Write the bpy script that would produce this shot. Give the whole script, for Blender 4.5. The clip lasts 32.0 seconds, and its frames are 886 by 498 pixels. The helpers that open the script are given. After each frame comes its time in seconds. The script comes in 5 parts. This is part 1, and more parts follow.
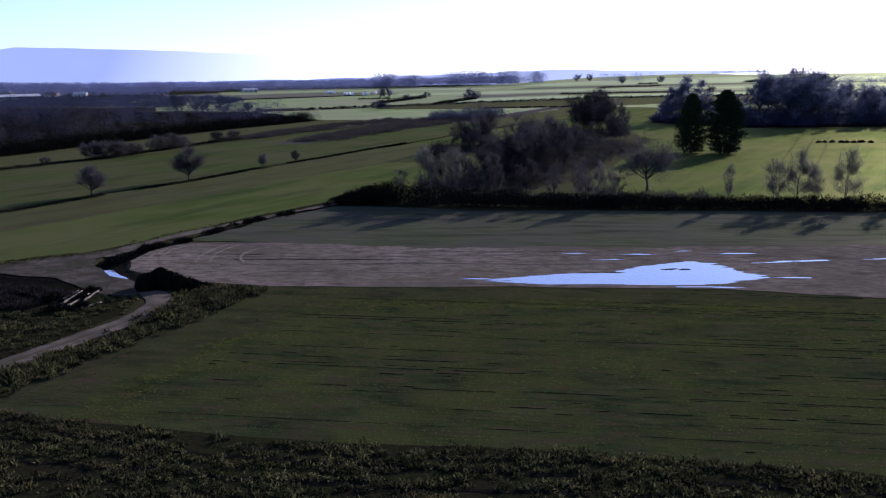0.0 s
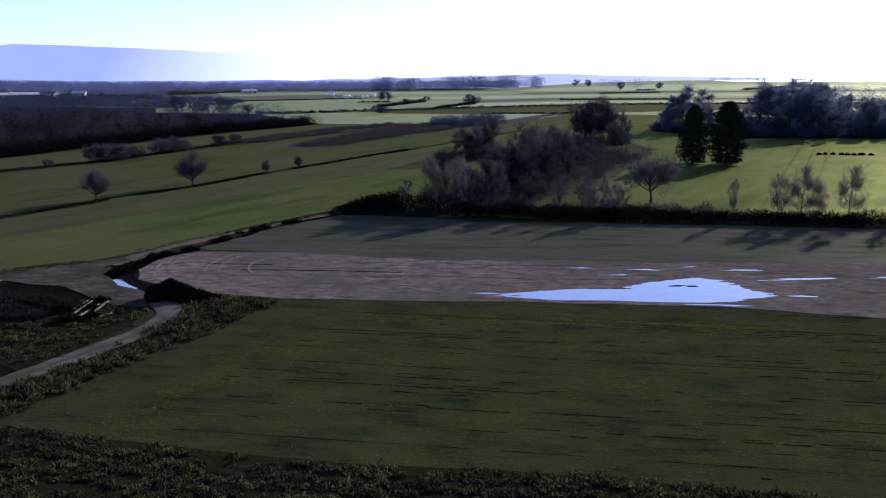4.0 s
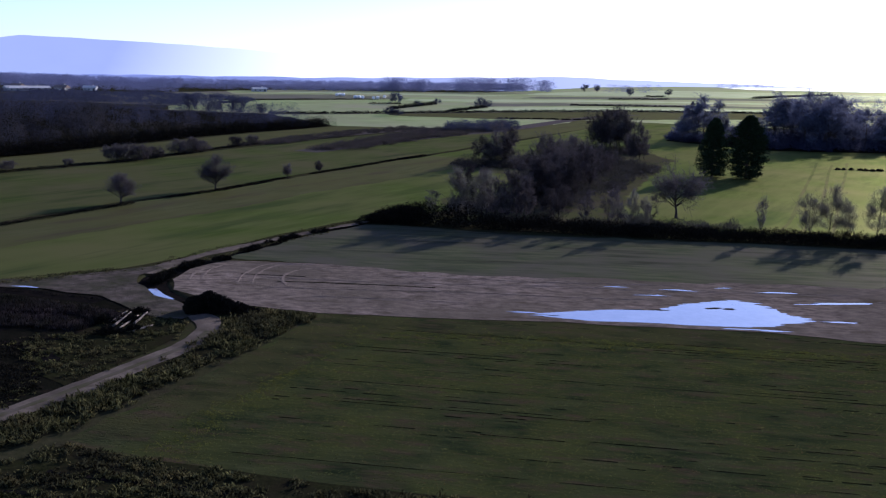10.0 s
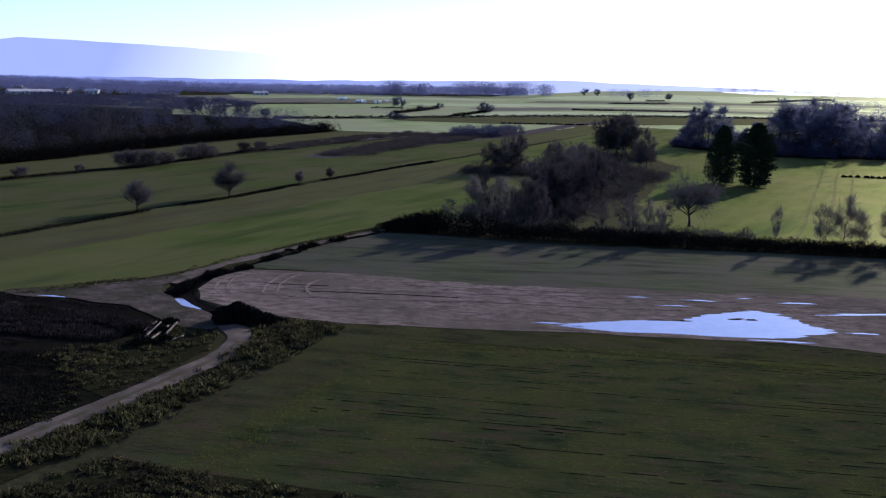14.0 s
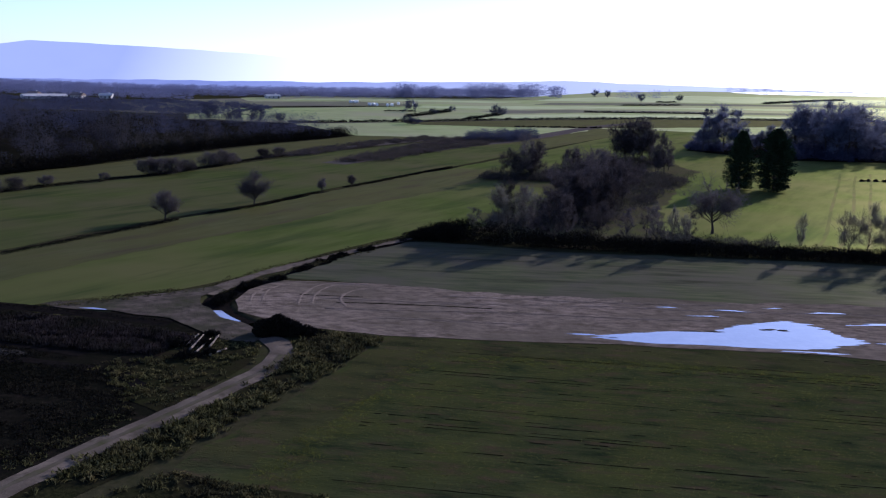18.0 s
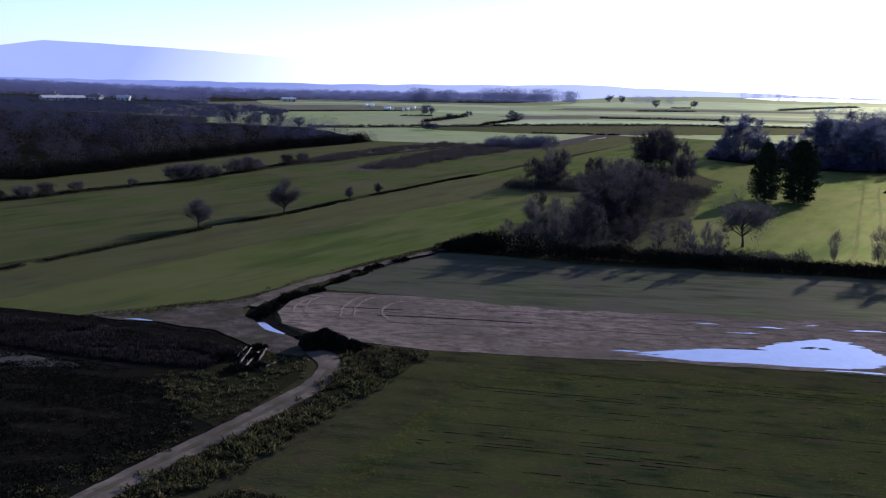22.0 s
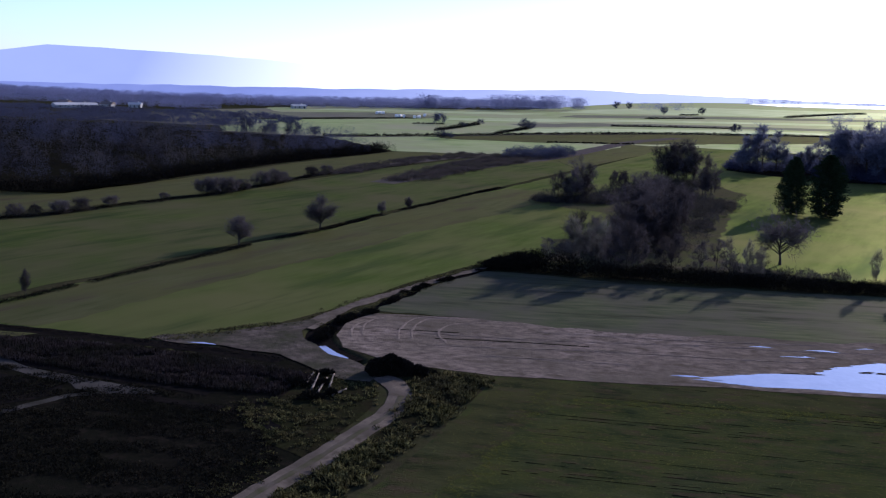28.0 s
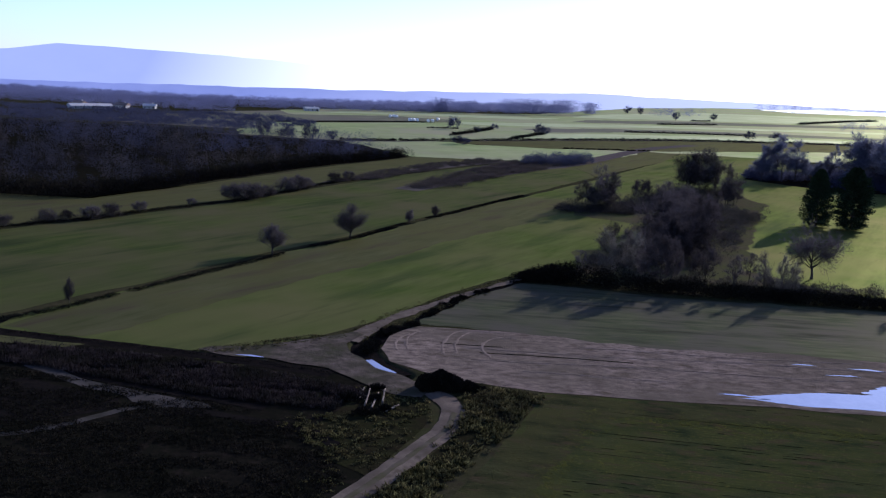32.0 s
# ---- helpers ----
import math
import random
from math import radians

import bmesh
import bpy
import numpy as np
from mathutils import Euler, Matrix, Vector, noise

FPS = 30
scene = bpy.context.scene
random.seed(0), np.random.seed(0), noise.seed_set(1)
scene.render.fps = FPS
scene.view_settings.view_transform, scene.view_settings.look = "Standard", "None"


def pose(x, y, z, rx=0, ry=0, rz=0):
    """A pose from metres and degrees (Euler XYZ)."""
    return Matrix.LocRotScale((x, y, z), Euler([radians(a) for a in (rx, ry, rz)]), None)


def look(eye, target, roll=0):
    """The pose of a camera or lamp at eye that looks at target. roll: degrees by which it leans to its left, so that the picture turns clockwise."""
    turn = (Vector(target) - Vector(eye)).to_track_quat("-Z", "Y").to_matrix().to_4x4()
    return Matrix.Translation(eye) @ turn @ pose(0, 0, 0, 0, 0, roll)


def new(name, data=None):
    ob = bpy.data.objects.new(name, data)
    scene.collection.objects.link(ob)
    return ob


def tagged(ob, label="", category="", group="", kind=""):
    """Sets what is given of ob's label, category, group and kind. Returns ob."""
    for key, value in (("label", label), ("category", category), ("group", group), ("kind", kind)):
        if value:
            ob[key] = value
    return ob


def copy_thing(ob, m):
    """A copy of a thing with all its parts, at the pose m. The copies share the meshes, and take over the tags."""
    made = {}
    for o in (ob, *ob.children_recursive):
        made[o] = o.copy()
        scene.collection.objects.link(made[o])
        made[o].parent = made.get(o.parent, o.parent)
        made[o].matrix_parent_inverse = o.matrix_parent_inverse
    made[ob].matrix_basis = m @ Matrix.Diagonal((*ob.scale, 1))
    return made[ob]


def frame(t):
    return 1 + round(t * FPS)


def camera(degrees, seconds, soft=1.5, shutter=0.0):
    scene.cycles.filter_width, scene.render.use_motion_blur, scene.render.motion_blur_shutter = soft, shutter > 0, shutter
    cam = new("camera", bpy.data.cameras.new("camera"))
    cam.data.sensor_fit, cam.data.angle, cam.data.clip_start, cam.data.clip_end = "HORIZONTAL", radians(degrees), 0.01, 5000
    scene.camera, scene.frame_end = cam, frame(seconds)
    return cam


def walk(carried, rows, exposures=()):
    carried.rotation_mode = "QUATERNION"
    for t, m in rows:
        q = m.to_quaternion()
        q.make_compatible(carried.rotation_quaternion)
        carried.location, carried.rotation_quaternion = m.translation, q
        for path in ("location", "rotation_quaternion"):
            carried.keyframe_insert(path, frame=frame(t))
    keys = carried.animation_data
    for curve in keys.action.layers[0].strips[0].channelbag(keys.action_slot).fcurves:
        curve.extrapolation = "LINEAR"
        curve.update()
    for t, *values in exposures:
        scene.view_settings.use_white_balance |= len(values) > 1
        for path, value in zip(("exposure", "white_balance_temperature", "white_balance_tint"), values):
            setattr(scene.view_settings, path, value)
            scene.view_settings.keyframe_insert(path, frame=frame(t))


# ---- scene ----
cam = camera(52.0, 32.0, soft=1.2)
PATH = [
    (0, (-0.00, 0.00, 22.82), (0.00, 48.99, 12.82), -0.49),
    (0.5, (0.11, -0.17, 23.11), (0.17, 48.76, 12.79), -0.30),
    (1, (-0.02, -0.14, 23.30), (0.10, 48.78, 12.98), -0.19),
    (1.5, (-0.16, -0.16, 23.53), (0.19, 48.75, 13.14), -0.04),
    (2, (-0.28, -0.16, 23.69), (0.20, 48.76, 13.36), 0.23),
    (2.5, (-0.52, -0.14, 23.84), (-0.33, 48.85, 13.87), 0.35),
    (3, (-0.95, -0.07, 23.94), (-0.82, 48.93, 14.02), 0.20),
    (3.5, (-1.27, -0.07, 24.05), (-1.00, 48.95, 14.24), 0.17),
    (5.5, (-2.37, 0.15, 24.44), (-2.40, 49.09, 14.17), 1.02),
    (6, (-2.78, 0.14, 24.55), (-2.67, 49.11, 14.49), 1.24),
    (6.5, (-3.06, 0.13, 24.61), (-2.69, 49.15, 14.77), 1.39),
    (7, (-3.40, 0.10, 24.89), (-3.05, 49.14, 15.12), 1.13),
    (7.5, (-3.80, 0.14, 25.03), (-3.40, 49.10, 14.89), 1.03),
    (8, (-4.19, 0.28, 25.22), (-3.87, 49.23, 15.02), 0.99),
    (8.5, (-4.48, 0.33, 25.37), (-4.34, 49.35, 15.55), 1.02),
    (9, (-4.85, 0.37, 25.50), (-4.70, 49.38, 15.61), 1.06),
    (9.5, (-5.24, 0.37, 25.74), (-4.84, 49.36, 15.77), 1.48),
    (10, (-5.53, 0.48, 25.89), (-5.37, 49.49, 16.01), 1.59),
    (10.5, (-6.00, 0.54, 25.93), (-5.19, 49.51, 15.86), 1.78),
    (11, (-6.39, 0.53, 26.05), (-5.41, 49.48, 15.92), 1.87),
    (11.5, (-6.81, 0.51, 26.16), (-6.21, 49.53, 16.30), 1.51),
    (12, (-7.25, 0.28, 26.29), (-7.26, 49.38, 16.88), 1.54),
    (12.5, (-7.56, 0.05, 26.44), (-7.77, 49.16, 17.03), 1.51),
    (13, (-7.96, 0.04, 26.58), (-7.96, 49.11, 16.98), 1.46),
    (13.5, (-8.28, -0.12, 26.70), (-8.25, 48.99, 17.30), 1.40),
    (14, (-8.68, -0.16, 26.83), (-8.38, 48.88, 17.11), 1.75),
    (14.5, (-9.01, -0.22, 26.96), (-8.72, 48.78, 17.00), 1.80),
    (16.5, (-10.71, -1.00, 27.78), (-10.44, 48.02, 17.92), 1.61),
    (17, (-11.06, -1.09, 28.03), (-11.18, 47.98, 18.40), 1.65),
    (17.5, (-11.37, -1.21, 28.24), (-11.32, 47.91, 18.87), 1.71),
    (18, (-11.73, -1.37, 28.35), (-11.89, 47.68, 18.65), 1.48),
    (18.5, (-12.18, -1.53, 28.58), (-12.34, 47.43, 18.41), 2.21),
    (19, (-12.63, -1.65, 28.82), (-12.36, 47.30, 18.60), 2.33),
    (19.5, (-13.07, -1.64, 28.98), (-12.93, 47.28, 18.62), 2.38),
    (20, (-13.60, -1.68, 29.21), (-13.58, 47.25, 18.93), 2.20),
    (20.5, (-14.24, -1.72, 29.31), (-14.34, 47.32, 19.60), 2.26),
    (21, (-14.79, -1.65, 29.43), (-15.02, 47.43, 19.92), 1.93),
    (21.5, (-15.27, -1.70, 29.59), (-15.72, 47.37, 19.98), 1.82),
    (22, (-15.70, -1.97, 29.82), (-16.37, 47.10, 20.24), 1.93),
    (22.5, (-16.15, -2.08, 29.95), (-16.88, 46.95, 20.17), 1.99),
    (23, (-16.77, -2.00, 30.18), (-17.12, 46.97, 20.09), 2.30),
    (23.5, (-17.38, -1.96, 30.26), (-17.65, 47.03, 20.29), 2.30),
    (24, (-17.91, -1.93, 30.42), (-18.16, 47.15, 20.84), 2.39),
    (24.5, (-18.48, -1.87, 30.64), (-18.85, 47.12, 20.62), 2.66),
    (25, (-18.99, -2.01, 30.77), (-19.29, 47.06, 21.17), 2.07),
    (25.5, (-19.59, -2.19, 31.02), (-20.24, 46.85, 21.28), 2.17),
    (26, (-20.29, -2.25, 31.21), (-21.32, 46.89, 22.06), 2.40),
    (26.5, (-20.88, -2.29, 31.23), (-21.78, 46.80, 21.77), 2.14),
    (28.5, (-23.32, -2.89, 32.45), (-24.08, 46.22, 23.10), 2.00),
    (29, (-23.96, -2.95, 32.50), (-25.59, 46.09, 22.90), 1.93),
    (29.5, (-24.72, -2.93, 32.76), (-25.79, 46.02, 22.63), 2.16),
    (30, (-25.31, -2.89, 33.03), (-26.59, 46.06, 22.90), 2.18),
    (30.5, (-26.07, -2.87, 33.12), (-27.26, 46.18, 23.48), 1.85),
    (31, (-26.67, -2.90, 33.25), (-28.10, 46.14, 23.59), 2.09),
    (31.5, (-27.26, -2.96, 33.49), (-28.70, 46.05, 23.69), 2.17),
    (32, (-27.75, -3.20, 33.75), (-28.82, 45.92, 24.47), 2.53),
]
walk(cam, [(t, look(eye, target, roll)) for t, eye, target, roll in PATH], [(0, 0.92, 5330, 22.5), (32, 0.92, 5330, 22.5)])

# ---- light: low winter sun ahead and to the right ----
SUN_AZ, SUN_EL = radians(35.5), radians(17.5)
world = bpy.data.worlds.new("sky")
scene.world = world
world.use_nodes = True
wn = world.node_tree.nodes
sky = wn.new("ShaderNodeTexSky")
sky.sky_type, sky.sun_disc = "NISHITA", False
sky.sun_elevation, sky.sun_rotation = SUN_EL, SUN_AZ
sky.air_density, sky.dust_density, sky.ozone_density = 1.0, 0.25, 2.0
wn["Background"].inputs["Strength"].default_value = 0.090
pale = wn.new("ShaderNodeHueSaturation")
pale.inputs["Saturation"].default_value = 0.7
cool = wn.new("ShaderNodeMix")
cool.data_type, cool.blend_type = "RGBA", "MULTIPLY"
cool.inputs["Factor"].default_value, cool.inputs[7].default_value = 1.0, (0.82, 0.945, 1.25, 1)
world.node_tree.links.new(sky.outputs[0], pale.inputs["Color"])
world.node_tree.links.new(pale.outputs[0], cool.inputs[6])
world.node_tree.links.new(cool.outputs[2], wn["Background"].inputs["Color"])
sun = new("sun", bpy.data.lights.new("sun", "SUN"))
sun.data.energy, sun.data.angle, sun.data.color = 5.0, radians(0.6), (1.0, 0.90, 0.75)
sdir = Vector((math.sin(SUN_AZ) * math.cos(SUN_EL), math.cos(SUN_AZ) * math.cos(SUN_EL), math.sin(SUN_EL)))
sun.matrix_world = look(sdir * 300, (0, 0, 0))


# ---- materials ----
def mat(name, a, b, scale=1.0, c=None, cscale=0.05, d=None, dscale=0.6, rough=0.9, bump=0.3, bscale=6.0, spread=0.0, spec=0.0, stretch=None, turn=0.0, island=0.0, glow=0.0, through_light=0.0, ior=1.5, gloss=0.0):
    """Two colours mixed by fine noise, a third by broad noise, bump, and a change from object to object."""
    m = bpy.data.materials.new(name)
    m.use_nodes = True
    n, l = m.node_tree.nodes, m.node_tree.links
    p = n["Principled BSDF"]
    p.inputs["Roughness"].default_value = rough
    p.inputs["Specular IOR Level"].default_value, p.inputs["IOR"].default_value = spec, ior
    geo = n.new("ShaderNodeNewGeometry")
    vec = geo.outputs["Position"]
    if stretch:
        mp = n.new("ShaderNodeMapping")
        mp.vector_type = "TEXTURE"
        mp.inputs["Rotation"].default_value = (0, 0, radians(turn))
        mp.inputs["Scale"].default_value = stretch
        l.new(vec, mp.inputs["Vector"])
        vec = mp.outputs["Vector"]

    def tex(s, detail=5.0, v=vec):
        t = n.new("ShaderNodeTexNoise")
        t.inputs["Scale"].default_value, t.inputs["Detail"].default_value = s, detail
        t.inputs["Roughness"].default_value = 0.65
        l.new(v, t.inputs["Vector"])
        return t.outputs["Fac"]

    def ramp(fac, lo, hi):
        r = n.new("ShaderNodeMapRange")
        r.inputs["From Min"].default_value, r.inputs["From Max"].default_value = lo, hi
        l.new(fac, r.inputs["Value"])
        return r.outputs["Result"]

    def mix(fac, x, y):
        k = n.new("ShaderNodeMix")
        k.data_type = "RGBA"
        l.new(fac, k.inputs["Factor"])
        for slot, v in ((6, x), (7, y)):
            if isinstance(v, tuple):
                k.inputs[slot].default_value = (*v, 1)
            else:
                l.new(v, k.inputs[slot])
        return k.outputs[2]

    col = mix(ramp(tex(scale), 0.32, 0.68), a, b)
    if c:
        col = mix(ramp(tex(cscale, 3.0, geo.outputs["Position"]), 0.38, 0.66), col, c)
    if d:
        col = mix(ramp(tex(dscale, 4.0), 0.52, 0.70), col, d)
    if island:
        hs = n.new("ShaderNodeHueSaturation")
        l.new(col, hs.inputs["Color"])
        mi = n.new("ShaderNodeMapRange")
        mi.inputs["To Min"].default_value, mi.inputs["To Max"].default_value = 1 - island, 1 + island
        l.new(geo.outputs["Random Per Island"], mi.inputs["Value"])
        l.new(mi.outputs["Result"], hs.inputs["Value"])
        col = hs.outputs["Color"]
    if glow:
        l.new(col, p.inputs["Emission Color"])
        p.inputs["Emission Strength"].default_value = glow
    if spread:
        info = n.new("ShaderNodeObjectInfo")
        hsv = n.new("ShaderNodeHueSaturation")
        l.new(col, hsv.inputs["Color"])
        mr = n.new("ShaderNodeMapRange")
        mr.inputs["To Min"].default_value, mr.inputs["To Max"].default_value = 1 - spread, 1 + spread
        l.new(info.outputs["Random"], mr.inputs["Value"])
        l.new(mr.outputs["Result"], hsv.inputs["Value"])
        col = hsv.outputs["Color"]
    if not glow:
        l.new(col, p.inputs["Base Color"])
    else:
        p.inputs["Base Color"].default_value = (0, 0, 0, 1)
    if through_light:
        tr, both = n.new("ShaderNodeBsdfTranslucent"), n.new("ShaderNodeMixShader")
        l.new(col, tr.inputs["Color"])
        both.inputs[0].default_value = through_light
        l.new(p.outputs[0], both.inputs[1])
        l.new(tr.outputs[0], both.inputs[2])
        l.new(both.outputs[0], n["Material Output"].inputs["Surface"])
    if gloss:
        gl, two = n.new("ShaderNodeBsdfGlossy"), n.new("ShaderNodeMixShader")
        gl.inputs["Roughness"].default_value, two.inputs[0].default_value = 0.57, gloss
        shine = n.new("ShaderNodeHueSaturation")
        shine.inputs["Value"].default_value, shine.inputs["Saturation"].default_value = 2.55, 0.92
        l.new(col, shine.inputs["Color"])
        l.new(shine.outputs[0], gl.inputs["Color"])
        l.new(p.outputs[0], two.inputs[1])
        l.new(gl.outputs[0], two.inputs[2])
        l.new(two.outputs[0], n["Material Output"].inputs["Surface"])
    if bump:
        b_ = n.new("ShaderNodeBump")
        b_.inputs["Strength"].default_value, b_.inputs["Distance"].default_value = bump, 0.1
        l.new(tex(bscale, 6.0), b_.inputs["Height"])
        l.new(b_.outputs["Normal"], p.inputs["Normal"])
    return m


M = {}
M["verge"] = mat("verge_grass", (0.016, 0.016, 0.008), (0.036, 0.031, 0.017), 1.2, (0.022, 0.023, 0.010), 0.08, (0.02, 0.016, 0.011), 0.5, rough=0.9, bump=0.6)
M["crop"] = mat("young_crop", (0.008, 0.012, 0.006), (0.034, 0.036, 0.015), 0.55, (0.030, 0.033, 0.011), 0.13, (0.036, 0.025, 0.016), 0.8, stretch=(3, 1, 1), turn=-8.7, rough=0.9, bump=1.0, bscale=5)
M["crop_leaf"] = mat("crop_leaf", (0.010, 0.022, 0.010), (0.090, 0.091, 0.030), 0.5, (0.088, 0.082, 0.023), 0.13, (0.079, 0.049, 0.029), 0.6, stretch=(3, 1, 1), turn=-8.7, bump=0, island=0.5, through_light=0.46)
M["edge_leaf"] = mat("headland_leaf", (0.047, 0.055, 0.012), (0.108, 0.106, 0.022), 0.5, (0.079, 0.079, 0.017), 0.16, (0.052, 0.045, 0.017), 0.45, bump=0, island=0.4, through_light=0.42)
M["furrow"] = mat("furrow_soil", (0.006, 0.006, 0.004), (0.015, 0.013, 0.009), 2.0)
M["meadow"] = mat("meadow_green", (0.026, 0.035, 0.007), (0.045, 0.051, 0.012), 0.35, (0.051, 0.048, 0.016), 0.03, (0.024, 0.030, 0.009), 0.12, stretch=(1, 6, 1), turn=-30, rough=0.9, gloss=0.42, bump=0.8, bscale=1.5)
# darker meadow copy: the left side's weaker light is put into its colour
M["meadow_dark"] = mat("meadow_dark", (0.021, 0.028, 0.007), (0.038, 0.041, 0.011), 0.35, (0.041, 0.036, 0.015), 0.035, (0.018, 0.022, 0.008), 0.12, stretch=(1, 6, 1), turn=-30, rough=0.9, gloss=0.46, bump=0.8, bscale=1.5)
M["meadow_dull"] = mat("meadow_dull", (0.028, 0.029, 0.010), (0.048, 0.044, 0.018), 0.4, (0.040, 0.037, 0.013), 0.05, (0.030, 0.024, 0.013), 0.2, stretch=(1, 5, 1), turn=-30, rough=0.9, gloss=0.45, bump=0.7, bscale=1.5)
M["stubble"] = mat("olive_stubble", (0.026, 0.031, 0.016), (0.057, 0.057, 0.032), 0.9, (0.049, 0.044, 0.033), 0.07, (0.025, 0.025, 0.016), 0.35, stretch=(7, 1, 1), turn=-4, rough=0.9, gloss=0.08, bump=0.6, bscale=2.5)
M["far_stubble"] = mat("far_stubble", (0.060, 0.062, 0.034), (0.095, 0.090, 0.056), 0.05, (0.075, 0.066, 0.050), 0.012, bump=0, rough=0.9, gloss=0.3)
M["soil"] = mat("bare_wet_soil", (0.050, 0.038, 0.031), (0.175, 0.136, 0.112), 1.1, (0.070, 0.057, 0.043), 0.05, (0.050, 0.040, 0.029), 0.5, rough=0.9, bump=1.0, bscale=3.0, stretch=(1.9, 1, 1), turn=-3)
M["mud"] = mat("grey_mud", (0.024, 0.020, 0.017), (0.088, 0.070, 0.058), 0.6, (0.030, 0.029, 0.018), 0.2, (0.040, 0.033, 0.026), 0.35, rough=0.9, bump=1.0, bscale=2.0)
M["rut"] = mat("dried_rut", (0.080, 0.062, 0.051), (0.150, 0.117, 0.097), 1.5, rough=0.9)
M["track"] = mat("gravel_track", (0.064, 0.050, 0.039), (0.135, 0.108, 0.086), 1.2, (0.056, 0.045, 0.036), 0.3, (0.048, 0.040, 0.030), 0.5, rough=0.9, bump=0.6)
M["track_crown"] = mat("track_crown", (0.05, 0.042, 0.033), (0.085, 0.07, 0.056), 2.0, (0.04, 0.038, 0.02), 0.5)
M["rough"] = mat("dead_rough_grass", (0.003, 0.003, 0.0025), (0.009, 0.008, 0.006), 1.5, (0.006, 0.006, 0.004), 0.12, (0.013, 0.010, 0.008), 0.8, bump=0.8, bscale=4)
# haze brightness of the far plain is put into these two colours
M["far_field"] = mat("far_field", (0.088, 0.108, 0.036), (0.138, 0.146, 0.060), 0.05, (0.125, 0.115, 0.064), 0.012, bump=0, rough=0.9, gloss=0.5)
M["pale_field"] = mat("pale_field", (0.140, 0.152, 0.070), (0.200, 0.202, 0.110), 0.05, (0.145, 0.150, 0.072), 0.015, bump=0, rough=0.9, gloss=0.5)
M["fallow"] = mat("fallow_strip", (0.042, 0.034, 0.034), (0.075, 0.060, 0.056), 0.4, (0.06, 0.052, 0.042), 0.03)
M["bark"] = mat("bark", (0.020, 0.017, 0.015), (0.050, 0.042, 0.036), 5.0, bump=0.5, spread=0.25)
M["twig"] = mat("twigs", (0.024, 0.021, 0.025), (0.068, 0.058, 0.058), 0.8, bump=0, spread=0.5, island=0.4, through_light=0.28)
M["willow"] = mat("grey_willow_twigs", (0.050, 0.047, 0.043), (0.105, 0.098, 0.088), 0.8, bump=0, spread=0.2, island=0.3, through_light=0.4)
# blue of distance put into the twigs of far trees
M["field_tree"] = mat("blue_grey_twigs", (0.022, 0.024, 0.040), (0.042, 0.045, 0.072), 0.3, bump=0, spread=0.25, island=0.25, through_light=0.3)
# twig colour paled and blued to carry the haze of distance
M["hazed_twig"] = mat("hazed_wood_twigs", (0.056, 0.060, 0.088), (0.096, 0.100, 0.142), 0.4, bump=0, spread=0.2, island=0.25, through_light=0.4)
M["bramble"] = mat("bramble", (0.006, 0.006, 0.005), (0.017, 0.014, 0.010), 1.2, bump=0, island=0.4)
M["scrub"] = mat("brown_scrub", (0.026, 0.022, 0.023), (0.056, 0.047, 0.045), 0.3, (0.038, 0.034, 0.028), 0.05, bump=0, island=0.4, through_light=0.3)
M["grove_scrub"] = mat("dark_scrub", (0.018, 0.017, 0.019), (0.050, 0.045, 0.043), 0.3, (0.034, 0.031, 0.025), 0.05, bump=0, island=0.5, through_light=0.25)
M["needle"] = mat("needles", (0.013, 0.02, 0.011), (0.028, 0.04, 0.017), 1.5, bump=0, spread=0.15, island=0.3)
M["wood_far"] = mat("winter_wood", (0.011, 0.013, 0.021), (0.027, 0.028, 0.040), 0.06, (0.034, 0.032, 0.040), 0.025, bump=0, island=0.4, through_light=0.35)
M["wood_brown"] = mat("brown_winter_wood", (0.024, 0.021, 0.023), (0.054, 0.047, 0.047), 0.06, (0.036, 0.032, 0.032), 0.025, bump=0, island=0.4, through_light=0.35)
# haze painted as a blue tone for back trees and scrub
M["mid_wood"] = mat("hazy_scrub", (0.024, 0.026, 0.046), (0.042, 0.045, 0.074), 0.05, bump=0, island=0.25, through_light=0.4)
M["wood_black"] = mat("dark_winter_wood", (0.007, 0.007, 0.011), (0.017, 0.016, 0.022), 0.06, bump=0, island=0.3, through_light=0.3)
M["weed"] = mat("weeds", (0.008, 0.010, 0.004), (0.090, 0.084, 0.034), 0.9, (0.026, 0.024, 0.013), 0.15, (0.080, 0.066, 0.028), 0.35, bump=0, island=0.9, through_light=0.30)
M["reed"] = mat("dead_reed", (0.007, 0.006, 0.007), (0.046, 0.035, 0.034), 0.9, (0.010, 0.010, 0.007), 0.15, bump=0, island=0.85, through_light=0.2)
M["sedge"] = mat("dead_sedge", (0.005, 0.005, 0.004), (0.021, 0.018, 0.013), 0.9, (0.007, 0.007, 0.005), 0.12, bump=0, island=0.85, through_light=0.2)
M["timber"] = mat("pale_log", (0.05, 0.041, 0.034), (0.18, 0.15, 0.125), 1.5, rough=0.85)
M["wall"] = mat("pale_render", (0.32, 0.31, 0.29), (0.45, 0.43, 0.41), 0.5, bump=0, spread=0.25)
M["roof"] = mat("brown_tile", (0.13, 0.10, 0.09), (0.19, 0.15, 0.13), 0.6, bump=0, spread=0.2)
M["metal_roof"] = mat("pale_sheet_roof", (0.30, 0.29, 0.29), (0.40, 0.38, 0.37), 0.3, rough=0.7, bump=0)
M["pane"] = mat("dark_pane", (0.03, 0.035, 0.04), (0.05, 0.055, 0.06), 1.0, rough=0.15, bump=0, spec=0.5)
